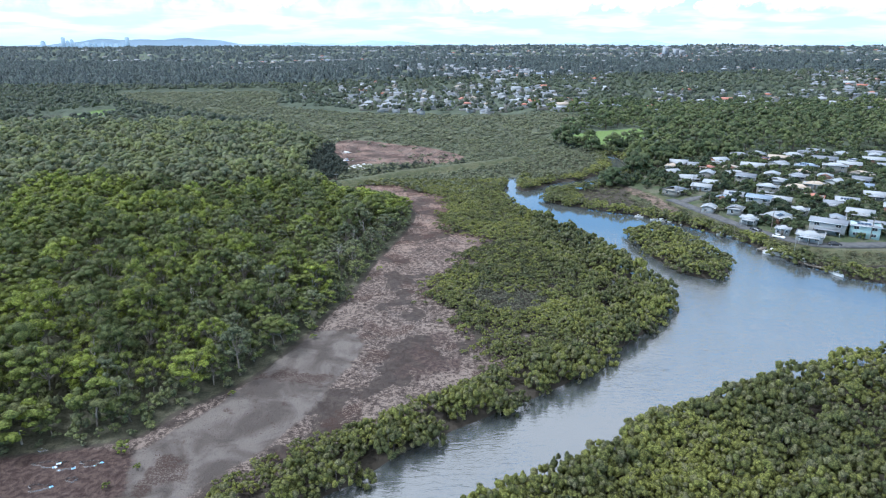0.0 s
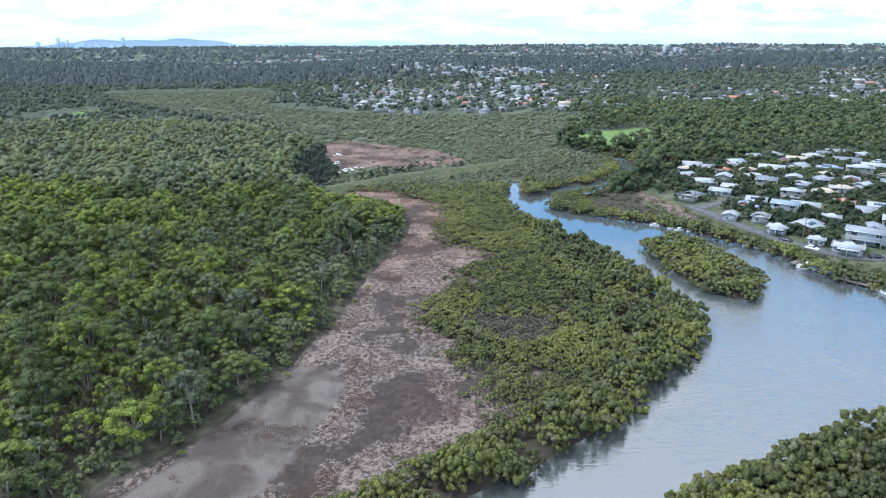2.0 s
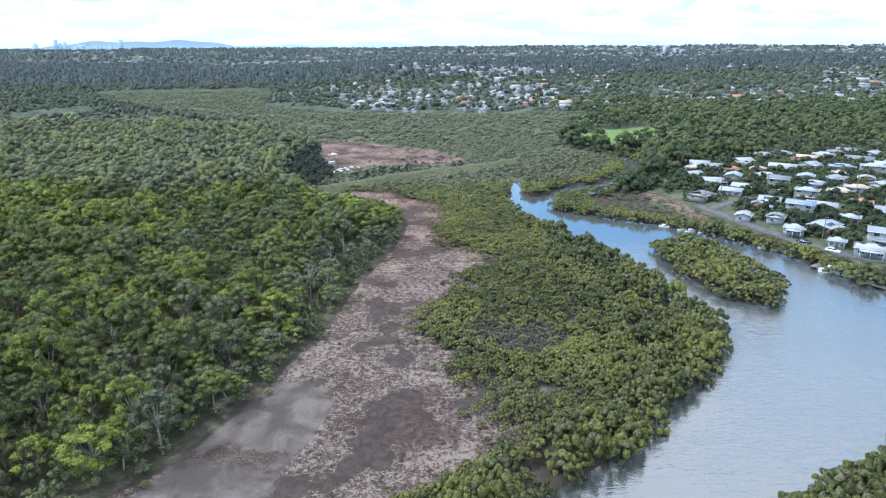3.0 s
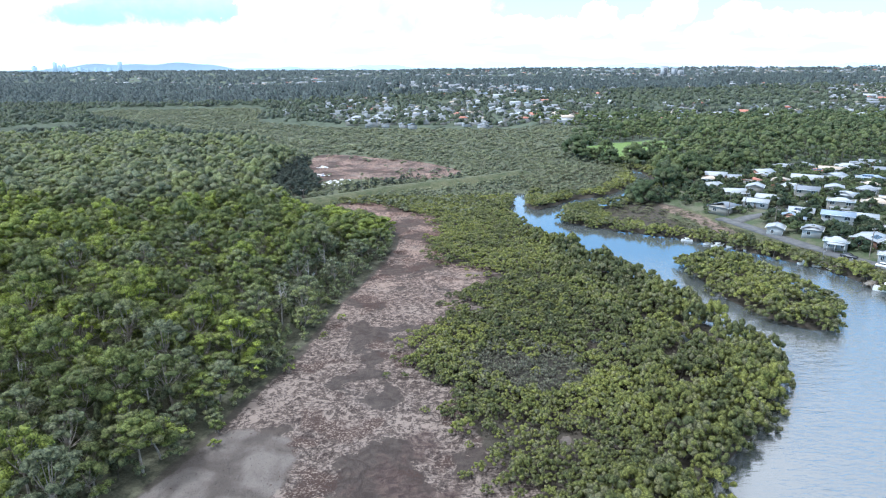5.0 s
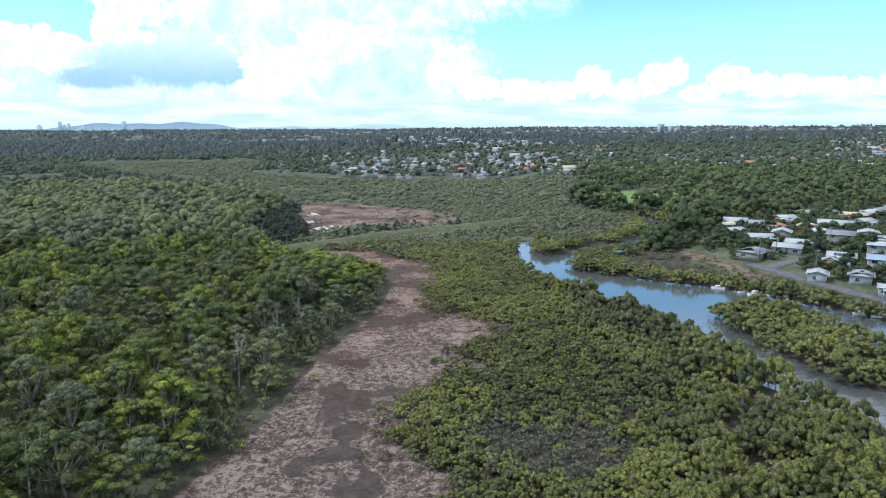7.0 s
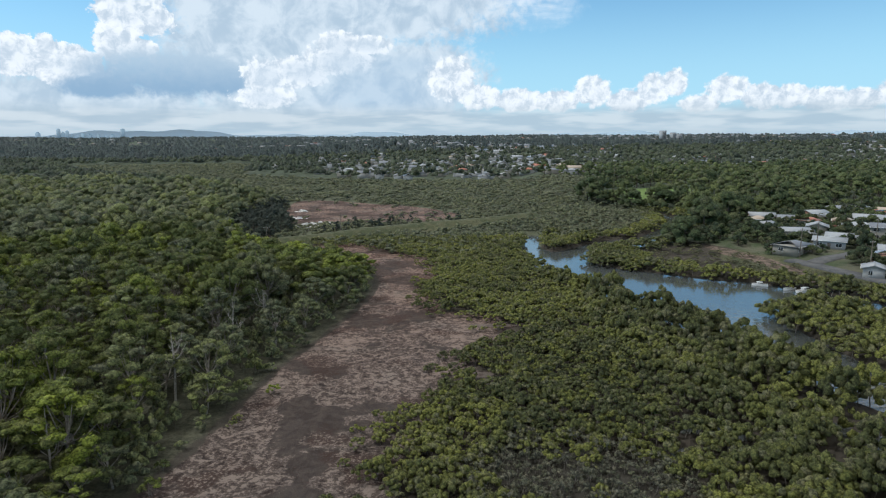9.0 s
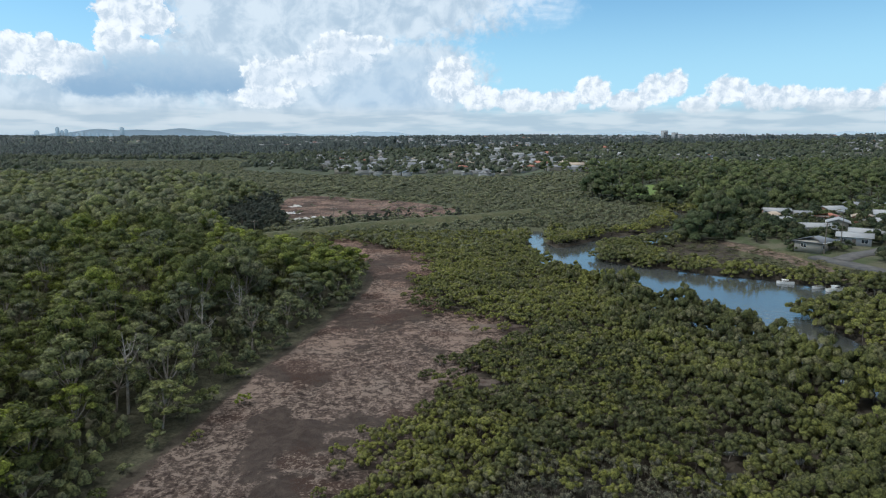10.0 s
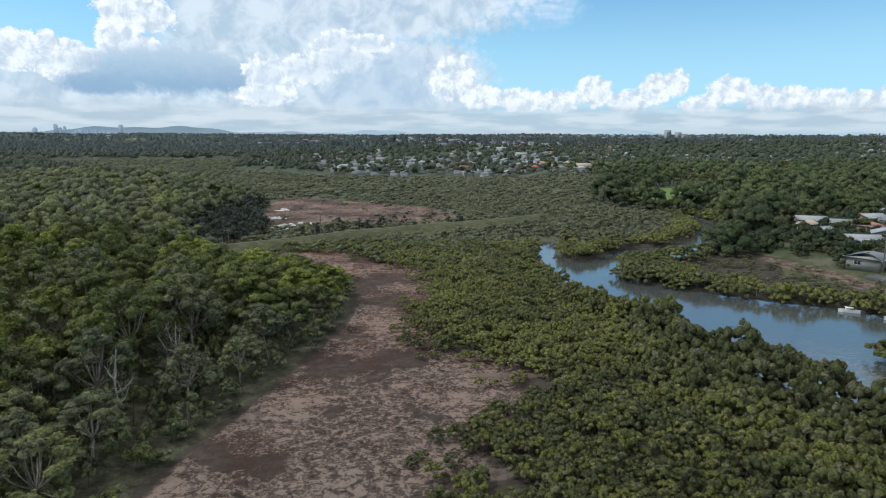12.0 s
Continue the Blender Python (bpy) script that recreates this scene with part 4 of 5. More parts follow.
    scatter_mesh("foreshore_scrub", [mangrove_groups(250 + i, 0.14, 2.2, 9, 1.3, 2.3, 1, 0.95, 0.88) for i in range(6)], scrub, [SCRUB_LEAF, ROOT_WOOD], "low brownish-olive scrub between river and road", "scrub")
    fringe[:, 3:5] *= 0.96
    fringe = fringe[rng.random(len(fringe)) < 0.8]
    b = np.concatenate([b, fringe])
    scatter_mesh("mangrove_stand", [mangrove_groups(240 + i, 0.14, 2.4, 17, 1.5, 2.5, 1, 0.86, 0.9, drop=1.1) for i in range(8)], b, [MANGROVE_LEAF, ROOT_WOOD], "taller mangroves standing at the water's edge", "mangroves")
    # marsh beyond the levee
    x, y = jitter(rng, -460, 140, 285, 920, 3.6)
    ok = (signed(MARSH, x, y) > 0) & (signed(OVAL, x, y) < -2) & ((signed(MUD_BACK, x, y) < -0.5) | (rng.random(len(x)) < 0.05 + 0.3 * (np.hypot(x + 5, y - 400) < 16))) & (away(LEVEE, x, y, closed=False) > 8.5) & (river_depth(x, y) < -0.2) & (signed(MUD, x, y) < -1) & (y > 300 - 0.15 * x)
    x, y = x[ok], y[ok]
    keep = rng.random(len(x)) < np.where(y > 480, 0.42, 0.85)
    c = spots_of(rng, x[keep], y[keep], 1.2, 1.8, 0.75, 1.15)
    c[:, 2] = np.maximum(c[:, 2], -0.85)
    c[:, 4] *= 0.85 - 0.25 * step01(30, 8, -signed(MUD_BACK, c[:, 0], c[:, 1]))
    k = c[:, 1] > 480
    c[k, 3] *= 1.6
    scatter_mesh("marsh_scrub", [mangrove_groups(260 + i, 0.25, 0.1, 3, 1.15, 2.1, 1, 1.5, 0.96) for i in range(6)], c, [MARSH_LEAF, ROOT_WOOD], "wide flat of grey-green mangrove scrub", "mangroves")
    # a patch of dead, twiggy scrub
    x, y = jitter(rng, 6, 32, 154, 180, 1.35)
    ok = (signed(DEAD_PATCH, x, y) > -1.8) & (rng.random(len(x)) < 0.8)
    d = spots_of(rng, x[ok], y[ok], 0.7, 1.3, 0.7, 1.2)
    scatter_mesh("dead_scrub", [mangrove_groups(280 + i, 0.08, 12.0, 7, 1.0, 1.9, 3, 0.9, 0.6) for i in range(5)], d, [TWIGS, ROOT_WOOD], "grey patch of leafless dead mangrove scrub", "dead scrub")
    bush = np.array([(-59, 97, 1.1), (-54, 92, 0.5), (-57, 87, 0.5), (-45, 116, 0.6), (-21, 193, 0.8), (-33, 143, 0.8), (-34, 147, 0.9), (-27, 167, 0.8), (-28, 172, 0.7)], float)
    e = spots_of(rng, bush[:, 0], bush[:, 1], 1.0, 1.2)
    e[:, 3:5] *= bush[:, 2:3]
    tree_objects("salt_bush", [mangrove_groups(290 + i) for i in range(3)], e, [EUC_LEAF, ROOT_WOOD], "bright green salt bush at the edge of the mudflat", "shrub", "salt bushes at the mud's edge", ("crown", "trunk"))


build_mangroves()


def build_samphire():
    """Low dark mats on the mud, thickest in bands."""
    x, y = jitter(rng, -95, 12, 78, 318, 0.55, 0.5)
    m = signed(MUD, x, y)
    k = 0.5 + 0.35 * wobble(x + 0.4 * y, y, 6.5, 12.0) + 0.35 * wobble(x, y, 2.3, 13.0) + 0.2 * wobble(x, y, 0.9, 14.0)
    ok = (m > 0) & (rng.random(len(x)) < np.clip((k - 0.60) * 1.2, 0, 0.7))
    s = spots_of(rng, x[ok], y[ok], 0.4, 1.0, 0.6, 1.2)
    s[:, 2] += 0.02
    tem = []
    for i in range(6):
        g = np.random.default_rng(500 + i)
        v, f = dome(g, (0, 0, 0.0), 0.15, 0.03, 6, 2)
        v[:, 0] *= g.uniform(0.9, 1.5)
        tem.append(((v, f, 0.0, 0),))
    scatter_mesh("samphire_mats", tem, s, [SAMPHIRE_MAT], "low dark red-brown samphire mats on the mudflat", "samphire")


build_samphire()


def blob_groups(seed, r, tall, leaf, density, lumps, nu=6, nv=3):
    g = np.random.default_rng(seed)
    clumps = []
    for k in range(lumps):
        u, q = 2.4 * k + seed, r * 0.68 * math.sqrt(k / lumps)
        rad = r * (g.uniform(0.42, 0.66) if nv > 1 else g.uniform(0.60, 0.90))
        clumps.append((np.array([q * math.cos(u), q * math.sin(u), tall - rad * 0.8 - g.uniform(0, tall * 0.2)]), rad, rad * g.uniform(0.7, 0.9)))
    return ((*clumped(g, clumps, leaf, density, 0.85, -0.2, nu, nv), 0),)


def town(x, y):
    """How built-up the far land is, 0 to 1."""
    t = 0.42 + 0.62 * wobble(x, y, 140.0, 6.0) + 0.14 * step01(100, 700, x)
    t = np.maximum(t, np.exp(-((x - 60) / 150) ** 2 - ((y - 840) / 90) ** 2) * 1.1)
    t = np.maximum(t, np.exp(-((x - 330) / 150) ** 2 - ((y - 720) / 100) ** 2))
    t = t * np.where(y < 1500, 0.08 + 0.92 * step01(-330, -120, x), 0.55 + 0.45 * step01(-900, -200, x))
    return np.clip((t - 0.25) * 1.9, 0, 1) * step01(560, 660, y - 0.1 * x)


def build_far_woods():
    for y0, y1, step, rad, tall, leaf, dens, lumps, rings, thin in ((330, 1000, 10.5, 5.0, 9.5, 0.6, 0.02, 3, 2, 0.5), (1000, 2000, 20.0, 9.0, 11.0, 1.2, 0.004, 3, 1, 0.55), (2000, 4750, 60.0, 28.0, 12.0, 3.0, 0.0002, 3, 1, 0.6)):
        x, y = jitter(rng, -0.75 * y1, 0.85 * y1, y0, y1, step)
        ok = in_view(x, y, 60) & (signed(MARSH, x, y) < -2) & (signed(OVAL, x, y) < -3) & (signed(FAR_GREEN, x, y) < -4) & (signed(CLEARING, x, y) < 2) & (signed(SUBURB, x, y) < -4) & (np.hypot(x, y) < 4750) & (river_depth(x, y) < -3)
        ok &= np.where(signed(FOREST, x, y) > -2, (y > 515) | (x < -415), (y > 400) | (x > 150))
        ok &= ~((x > 95) & (x < 520) & (y < 690))
        ok &= rng.random(len(x)) > thin * town(x, y)
        x, y = x[ok], y[ok]
        s = spots_of(rng, x, y, 0.75, 1.25)
        s[:, 4] = rng.uniform(0.7, 1.25, len(s))
        # woods beyond 1000 m take the leaf colour with haze painted in
        scatter_mesh("far_woods", [blob_groups(300 + i, rad, tall, leaf, dens, lumps, 6, rings) for i in range(6)], s, [WOOD_LEAF if y0 < 900 else HAZED_LEAF], "dark green woodland and garden trees of the far suburbs", "woodland", y0 > 900)


build_far_woods()


def build_near_woods():
    """Tall dense woodland between the near suburb, the playing field and the further streets."""
    x, y = jitter(rng, 95, 520, 395, 690, 8.4)
    ok = ~((y < 440) & (x < 120)) & in_view(x, y, 40) & (signed(MARSH, x, y) < -2) & (signed(OVAL, x, y) < -3) & (signed(FAR_GREEN, x, y) < -4) & (signed(SUBURB, x, y) < -2) & (rng.random(len(x)) > 0.55 * town(x, y)) & (y > 425 - 0.1 * (x - 95))
    s = spots_of(rng, x[ok], y[ok], 0.85, 1.7, 0.7, 1.0)
    scatter_mesh("creek_woodland", [round_groups(440 + i, 4.2, 9.0, 0.5, 0.1, 8) for i in range(7)], s, [CREEK_LEAF, DARK_BARK], "tall dense green woodland behind the suburb", "woodland")


build_near_woods()

# ---- houses ----
def box_v(x0, x1, y0, y1, z0, z1):
    v = np.array([(x, y, z) for z in (z0, z1) for x, y in ((x0, y0), (x1, y0), (x1, y1), (x0, y1))], float)
    f = np.array([(0, 1, 5, 4), (1, 2, 6, 5), (2, 3, 7, 6), (3, 0, 4, 7), (4, 5, 6, 7), (3, 2, 1, 0)])
    return v, f


def gable_v(w, d, z, rise, eave=0.5):
    """A pitched roof with eaves and thickness; ridge along x."""
    a, b, th = w / 2 + eave, d / 2 + eave, 0.18
    v = np.array([(-a, -b, z), (a, -b, z), (a, 0, z + rise), (-a, 0, z + rise), (-a, b, z), (a, b, z),
                  (-a, -b, z - th), (a, -b, z - th), (a, 0, z + rise - th), (-a, 0, z + rise - th), (-a, b, z - th), (a, b, z - th)], float)
    f = np.array([(0, 1, 2, 3), (3, 2, 5, 4), (7, 6, 9, 8), (8, 9, 10, 11), (0, 6, 7, 1), (4, 5, 11, 10), (0, 3, 9, 6), (3, 4, 10, 9), (1, 7, 8, 2), (2, 8, 11, 5)])
    return v, f


def hip_v(w, d, z, rise, eave=0.5):
    a, b, r = w / 2 + eave, d / 2 + eave, max(w - d, 0) / 2 + 0.2
    th = 0.18
    v = np.array([(-a, -b, z), (a, -b, z), (a, b, z), (-a, b, z), (-r, 0, z + rise), (r, 0, z + rise), (-a, -b, z - th), (a, -b, z - th), (a, b, z - th), (-a, b, z - th)], float)
    f = np.array([(0, 1, 5, 4), (2, 3, 4, 5), (1, 2, 5, 5), (3, 0, 4, 4), (0, 6, 7, 1), (1, 7, 8, 2), (2, 8, 9, 3), (3, 9, 6, 0), (9, 8, 7, 6)])
    return v, f


def turned(v, x, y, z, a):
    ca, sa = math.cos(a), math.sin(a)
    return np.stack([x + ca * v[:, 0] - sa * v[:, 1], y + sa * v[:, 0] + ca * v[:, 1], z + v[:, 2]], 1)


FAR_ROOF_ODDS = [0.34, 0.30, 0.16, 0.06, 0.06, 0.08]
ROOF_WORDS = dict(white="white", pale_grey="pale grey", slate="dark slate", blue_grey="blue-grey", terracotta="terracotta red", tan="sandy tan")


def simple_house(r, scale):
    """Walls and roof of a house seen from afar: two (verts, faces)."""
    w, d, wall = r.uniform(9.5, 14.5) * scale, r.uniform(7, 9.5) * scale, r.uniform(2.8, 5.4)
    return box_v(-w / 2, w / 2, -d / 2, d / 2, -1.5, wall), (gable_v if r.random() < 0.5 else hip_v)(w, d, wall, r.uniform(1.2, 2.2) * scale ** 0.5)


def build_far_houses():
    r = np.random.default_rng(5)
    names = list(ROOFS)
    for y0, y1, step, scale in ((540, 1200, 20.0, 1.0), (1200, 2400, 27.0, 1.0), (2400, 4700, 60.0, 1.5)):
        x, y = jitter(r, -0.75 * y1, 0.85 * y1, y0, y1, step, 0.3)
        ok = in_view(x, y, 40) & (signed(FOREST, x, y) < -12) & (signed(MARSH, x, y) < -12) & (signed(OVAL, x, y) < -6) & (signed(FAR_GREEN, x, y) < -6) & (signed(SUBURB, x, y) < -4) & (np.hypot(x, y) < 4700)
        ok &= r.random(len(x)) < town(x, y) * 0.9
        x, y = x[ok], y[ok]
        order = np.argsort(np.hypot(x, y))
        x, y = x[order], y[order]
        kinds = r.choice(len(names), len(x), p=FAR_ROOF_ODDS)
        z = height(x, y)
        turn = np.where(wobble(x, y, 300, 8) > 0, 0.15, -0.5) + r.choice([0, math.pi / 2], len(x))
        first = 0
        if y0 < 600:
            # the nearest stand as houses of their own
            first = min(280, len(x))
            plans = []
            for k in range(10):
                wv, rv = simple_house(r, scale)
                plans.append((quads("wall", [(*wv, 0, 0.0)], [WALLS["cream" if k % 2 else "white"]]), rv))
            roofs = {}
            for i in range(first):
                wall, rv = plans[i % 10]
                key = (i % 10, names[kinds[i]])
                if key not in roofs:
                    roofs[key] = quads("roof", [(*rv, 0, 0.0)], [ROOFS[key[1]]])
                top = thing("suburban_house", x[i], y[i], z[i], math.degrees(turn[i]), "suburban house with %s roof among trees on a far slope" % ROOF_WORDS[key[1]], "house", "houses of the further suburb")
                for nm, me in (("wall", wall), ("roof", roofs[key])):
                    new(nm, me).parent = top
        gs = []
        for i in range(first, len(x)):
            wv, rv = simple_house(r, scale)
            for (v, f), m in ((wv, 6 + i % 2), (rv, kinds[i])):
                gs.append((turned(v, x[i], y[i], z[i], turn[i]), f, m, 0.0))
        if gs:
            tagged(new("far_houses", quads("far_houses", gs, [*ROOFS.values(), WALLS["cream"], WALLS["white"]])), "low suburban houses with pale roofs among trees", "houses", kind="stuff")


def part(name, groups, mats, parent, label=""):
    """A mesh under a thing or a part; groups as (verts, faces) or (verts, faces, material)."""
    ob = new(name, quads(name, [(g[0], g[1], g[2] if len(g) > 2 else 0, 0.0) for g in groups], mats if isinstance(mats, list) else [mats]))
    ob.parent = parent
    return tagged(ob, label) if label else ob


def thing(name, x, y, z, a, label, category, group=""):
    top = tagged(new(name), label, category, group)
    top.matrix_world = pose(x, y, z, 0, 0, a)
    return top


def window_on(house, w, h, x, y, z, side):
    """A framed window on a wall; side 0 front (-y), 1 right, 2 back, 3 left."""
    a = (0, 90, 180, 270)[side]
    fr, ca, sa = [], math.cos(radians(a)), math.sin(radians(a))
    t = 0.07
    for b in (box_v(-w / 2, w / 2, -0.06, 0.0, -h / 2, -h / 2 + t), box_v(-w / 2, w / 2, -0.06, 0.0, h / 2 - t, h / 2), box_v(-w / 2, -w / 2 + t, -0.06, 0.0, -h / 2 + t, h / 2 - t), box_v(w / 2 - t, w / 2, -0.06, 0.0, -h / 2 + t, h / 2 - t), box_v(-t / 2, t / 2, -0.055, 0.0, -h / 2 + t, h / 2 - t)):
        fr.append((turned(b[0], x, y, z, radians(a)), b[1]))
    win = part("window", fr, TRIM, house)
    for sx in (-1, 1):
        b = box_v(min(0, sx * (w / 2 - t)) + t / 2, max(0, sx * (w / 2 - t)) - t / 2, -0.03, -0.005, -h / 2 + t, h / 2 - t)
        part("pane", [(turned(b[0], x, y, z, radians(a)), b[1])], GLASS, win)


def build_house(x, y, w, roof, storeys, yaw, r, wall=None):
    w = w * 0.8
    d = min(w * 0.85, r.uniform(6.0, 7.6))
    h = 2.6 if storeys == 1 else 4.7
    z = float(height(np.array([x]), np.array([y]))[0])
    wall = wall or r.choice(["white", "cream", "white", "grey", "brick"])
    hs = thing("house", x, y, z, yaw, "%s-storey %s house with %s roof in suburban street" % ("single" if storeys == 1 else "two", wall, ROOF_WORDS[roof]), "house", "houses of the riverside suburb")
    part("wall", [box_v(-w / 2, w / 2, -d / 2, d / 2, -0.6, h)], WALLS[wall], hs)
    rise = r.uniform(0.8, 1.3)
    style = r.random()
    rf = part("roof", [(hip_v if style < 0.45 else gable_v)(w, d, h + 0.05, rise)], ROOFS[roof], hs)
    if style >= 0.45:
        part("ridge_cap", [box_v(-w / 2 - 0.5, w / 2 + 0.5, -0.12, 0.12, h + rise - 0.0, h + rise + 0.12)], ROOFS[roof], rf)
        for s in (-1, 1):          # gable ends close the loft
            gx = s * (w / 2 - 0.06)
            part("gable", [(np.array([(gx, -d / 2, h), (gx, d / 2, h), (gx, 0.05, h + rise * 0.88), (gx, -0.05, h + rise * 0.88), (gx + s * 0.05, -d / 2, h), (gx + s * 0.05, d / 2, h), (gx + s * 0.05, 0.05, h + rise * 0.88), (gx + s * 0.05, -0.05, h + rise * 0.88)]), np.array([(0, 1, 2, 3), (7, 6, 5, 4)]))], WALLS[wall], hs)
    for s in (-1, 1):
        part("gutter", [box_v(-w / 2 - 0.5, w / 2 + 0.5, s * (d / 2 + 0.56) - 0.06, s * (d / 2 + 0.56) + 0.06, h - 0.14, h)], TRIM, hs)
    for fl in range(storeys):
        zc = 1.4 + 2.4 * fl
        for sx in (-0.3, 0.3):
            window_on(hs, min(1.8, w * 0.2), 1.2, sx * w, -d / 2, zc, 0)
        window_on(hs, min(1.6, d * 0.22), 1.2, -w / 2, 0.15 * d, zc, 3)
    part("door", [box_v(-0.45, 0.45, -d / 2 - 0.05, -d / 2, 0.0, 2.02)], TIMBER, hs)
    if r.random() < 0.5:           # a lean-to veranda or carport on posts
        vd = r.uniform(2.2, 3.2)
        v = np.array([(-w * 0.35, -d / 2 - vd, 2.1), (w * 0.4, -d / 2 - vd, 2.1), (w * 0.4, -d / 2 - 0.02, 2.3), (-w * 0.35, -d / 2 - 0.02, 2.3)])
        v = np.concatenate([v, v + (0, 0, 0.1)])
        part("veranda_roof", [(v, np.array([(3, 2, 1, 0), (4, 5, 6, 7), (0, 1, 5, 4), (1, 2, 6, 5), (2, 3, 7, 6), (3, 0, 4, 7)]))], ROOFS[roof], hs)
        for px in (-w * 0.33, 0.0, w * 0.38):
            part("post", [box_v(px - 0.06, px + 0.06, -d / 2 - vd + 0.1, -d / 2 - vd + 0.22, -0.3, 2.12)], TRIM, hs)
    if r.random() < 0.14:          # solar panels on the sunny slope
        for k in range(4):
            u0, u1 = 0.25, 0.72
            px = -w * 0.3 + k * 1.15
            slope = lambda u: (-(d / 2 + 0.5) * (1 - u), h + 0.05 + rise * u + 0.08)
            (y0, z0), (y1, z1) = slope(u0), slope(u1)
            v = np.array([(px, y0, z0), (px + 1.05, y0, z0), (px + 1.05, y1, z1), (px, y1, z1)])
            v = np.concatenate([v - (0, 0, 0.04), v])
            part("solar_panel", [(v, np.array([(3, 2, 1, 0), (4, 5, 6, 7), (0, 1, 5, 4), (1, 2, 6, 5), (2, 3, 7, 6), (3, 0, 4, 7)]))], SOLAR, rf, "dark blue solar panel")


build_far_houses()

SHORE_ROW = [(113, 296, 12, "slate", 1, 35), (129, 303, 11, "white", 1, -35), (138, 311, 11, "white", 1, -35), (128, 277, 8, "blue_grey", 1, 55), (117, 265, 7, "white", 1, 55), (126, 259, 8, "pale_grey", 1, 55), (126, 246, 8, "white", 1, -35),
             (141, 270, 12, "blue_grey", 2, -35), (153, 276, 13, "white", 1, -35), (137, 247, 12, "white", 1, 35), (132, 231, 6, "white", 1, -35), (153, 258, 8, "white", 1, -35), (138, 223, 11, "white", 1, -35), (149, 231, 15, "pale_grey", 2, -35)]
BACK_ROW = [(126, 339, 10, "white", 1, 20), (131, 325, 13, "white", 1, -10), (141, 369, 12, "white", 1, -20), (151, 351, 8, "terracotta", 1, 20), (147, 361, 8, "pale_grey", 1, -20), (160, 335, 13, "white", 1, -30), (157, 317, 11, "slate", 2, -35),
            (180, 357, 16, "white", 1, -30), (168, 376, 11, "white", 1, 10), (189, 395, 13, "pale_grey", 1, -30), (202, 400, 10, "white", 1, 20), (197, 379, 9, "terracotta", 1, -20), (209, 385, 14, "tan", 1, -30), (223, 394, 14, "white", 1, -30)]
MID_ROW = [(157, 294, 11, "white", 2, -35), (173, 316, 11, "white", 1, 35), (191, 329, 11, "pale_grey", 1, -35), (175, 300, 12, "tan", 1, -35), (188, 308, 13, "tan", 1, -30), (201, 313, 9, "white", 1, 30), (210, 303, 8, "blue_grey", 1, -30),
           (246, 410, 12, "pale_grey", 1, -30), (234, 379, 17, "slate", 1, -30), (211, 357, 15, "blue_grey", 1, -30), (221, 347, 15, "white", 2, -30), (254, 398, 12, "white", 1, 30), (228, 335, 11, "tan", 1, 30), (198, 364, 10, "white", 1, 20)]
EAST_ROW = [(172, 281, 10, "terracotta", 1, -35), (183, 274, 11, "white", 1, -30), (175, 252, 12, "white", 1, -35), (160, 226, 12, "white", 2, -30), (171, 234, 11, "pale_grey", 1, -30), (203, 285, 11, "white", 1, -30), (240, 322, 13, "pale_grey", 1, -30),
            (238, 361, 15, "white", 1, -30), (263, 376, 16, "white", 1, -30), (281, 402, 15, "pale_grey", 1, -30), (196, 262, 12, "white", 1, 55), (215, 268, 12, "slate", 1, -30), (186, 240, 11, "white", 1, -30), (258, 342, 13, "white", 1, 55), (222, 288, 12, "tan", 1, -30)]


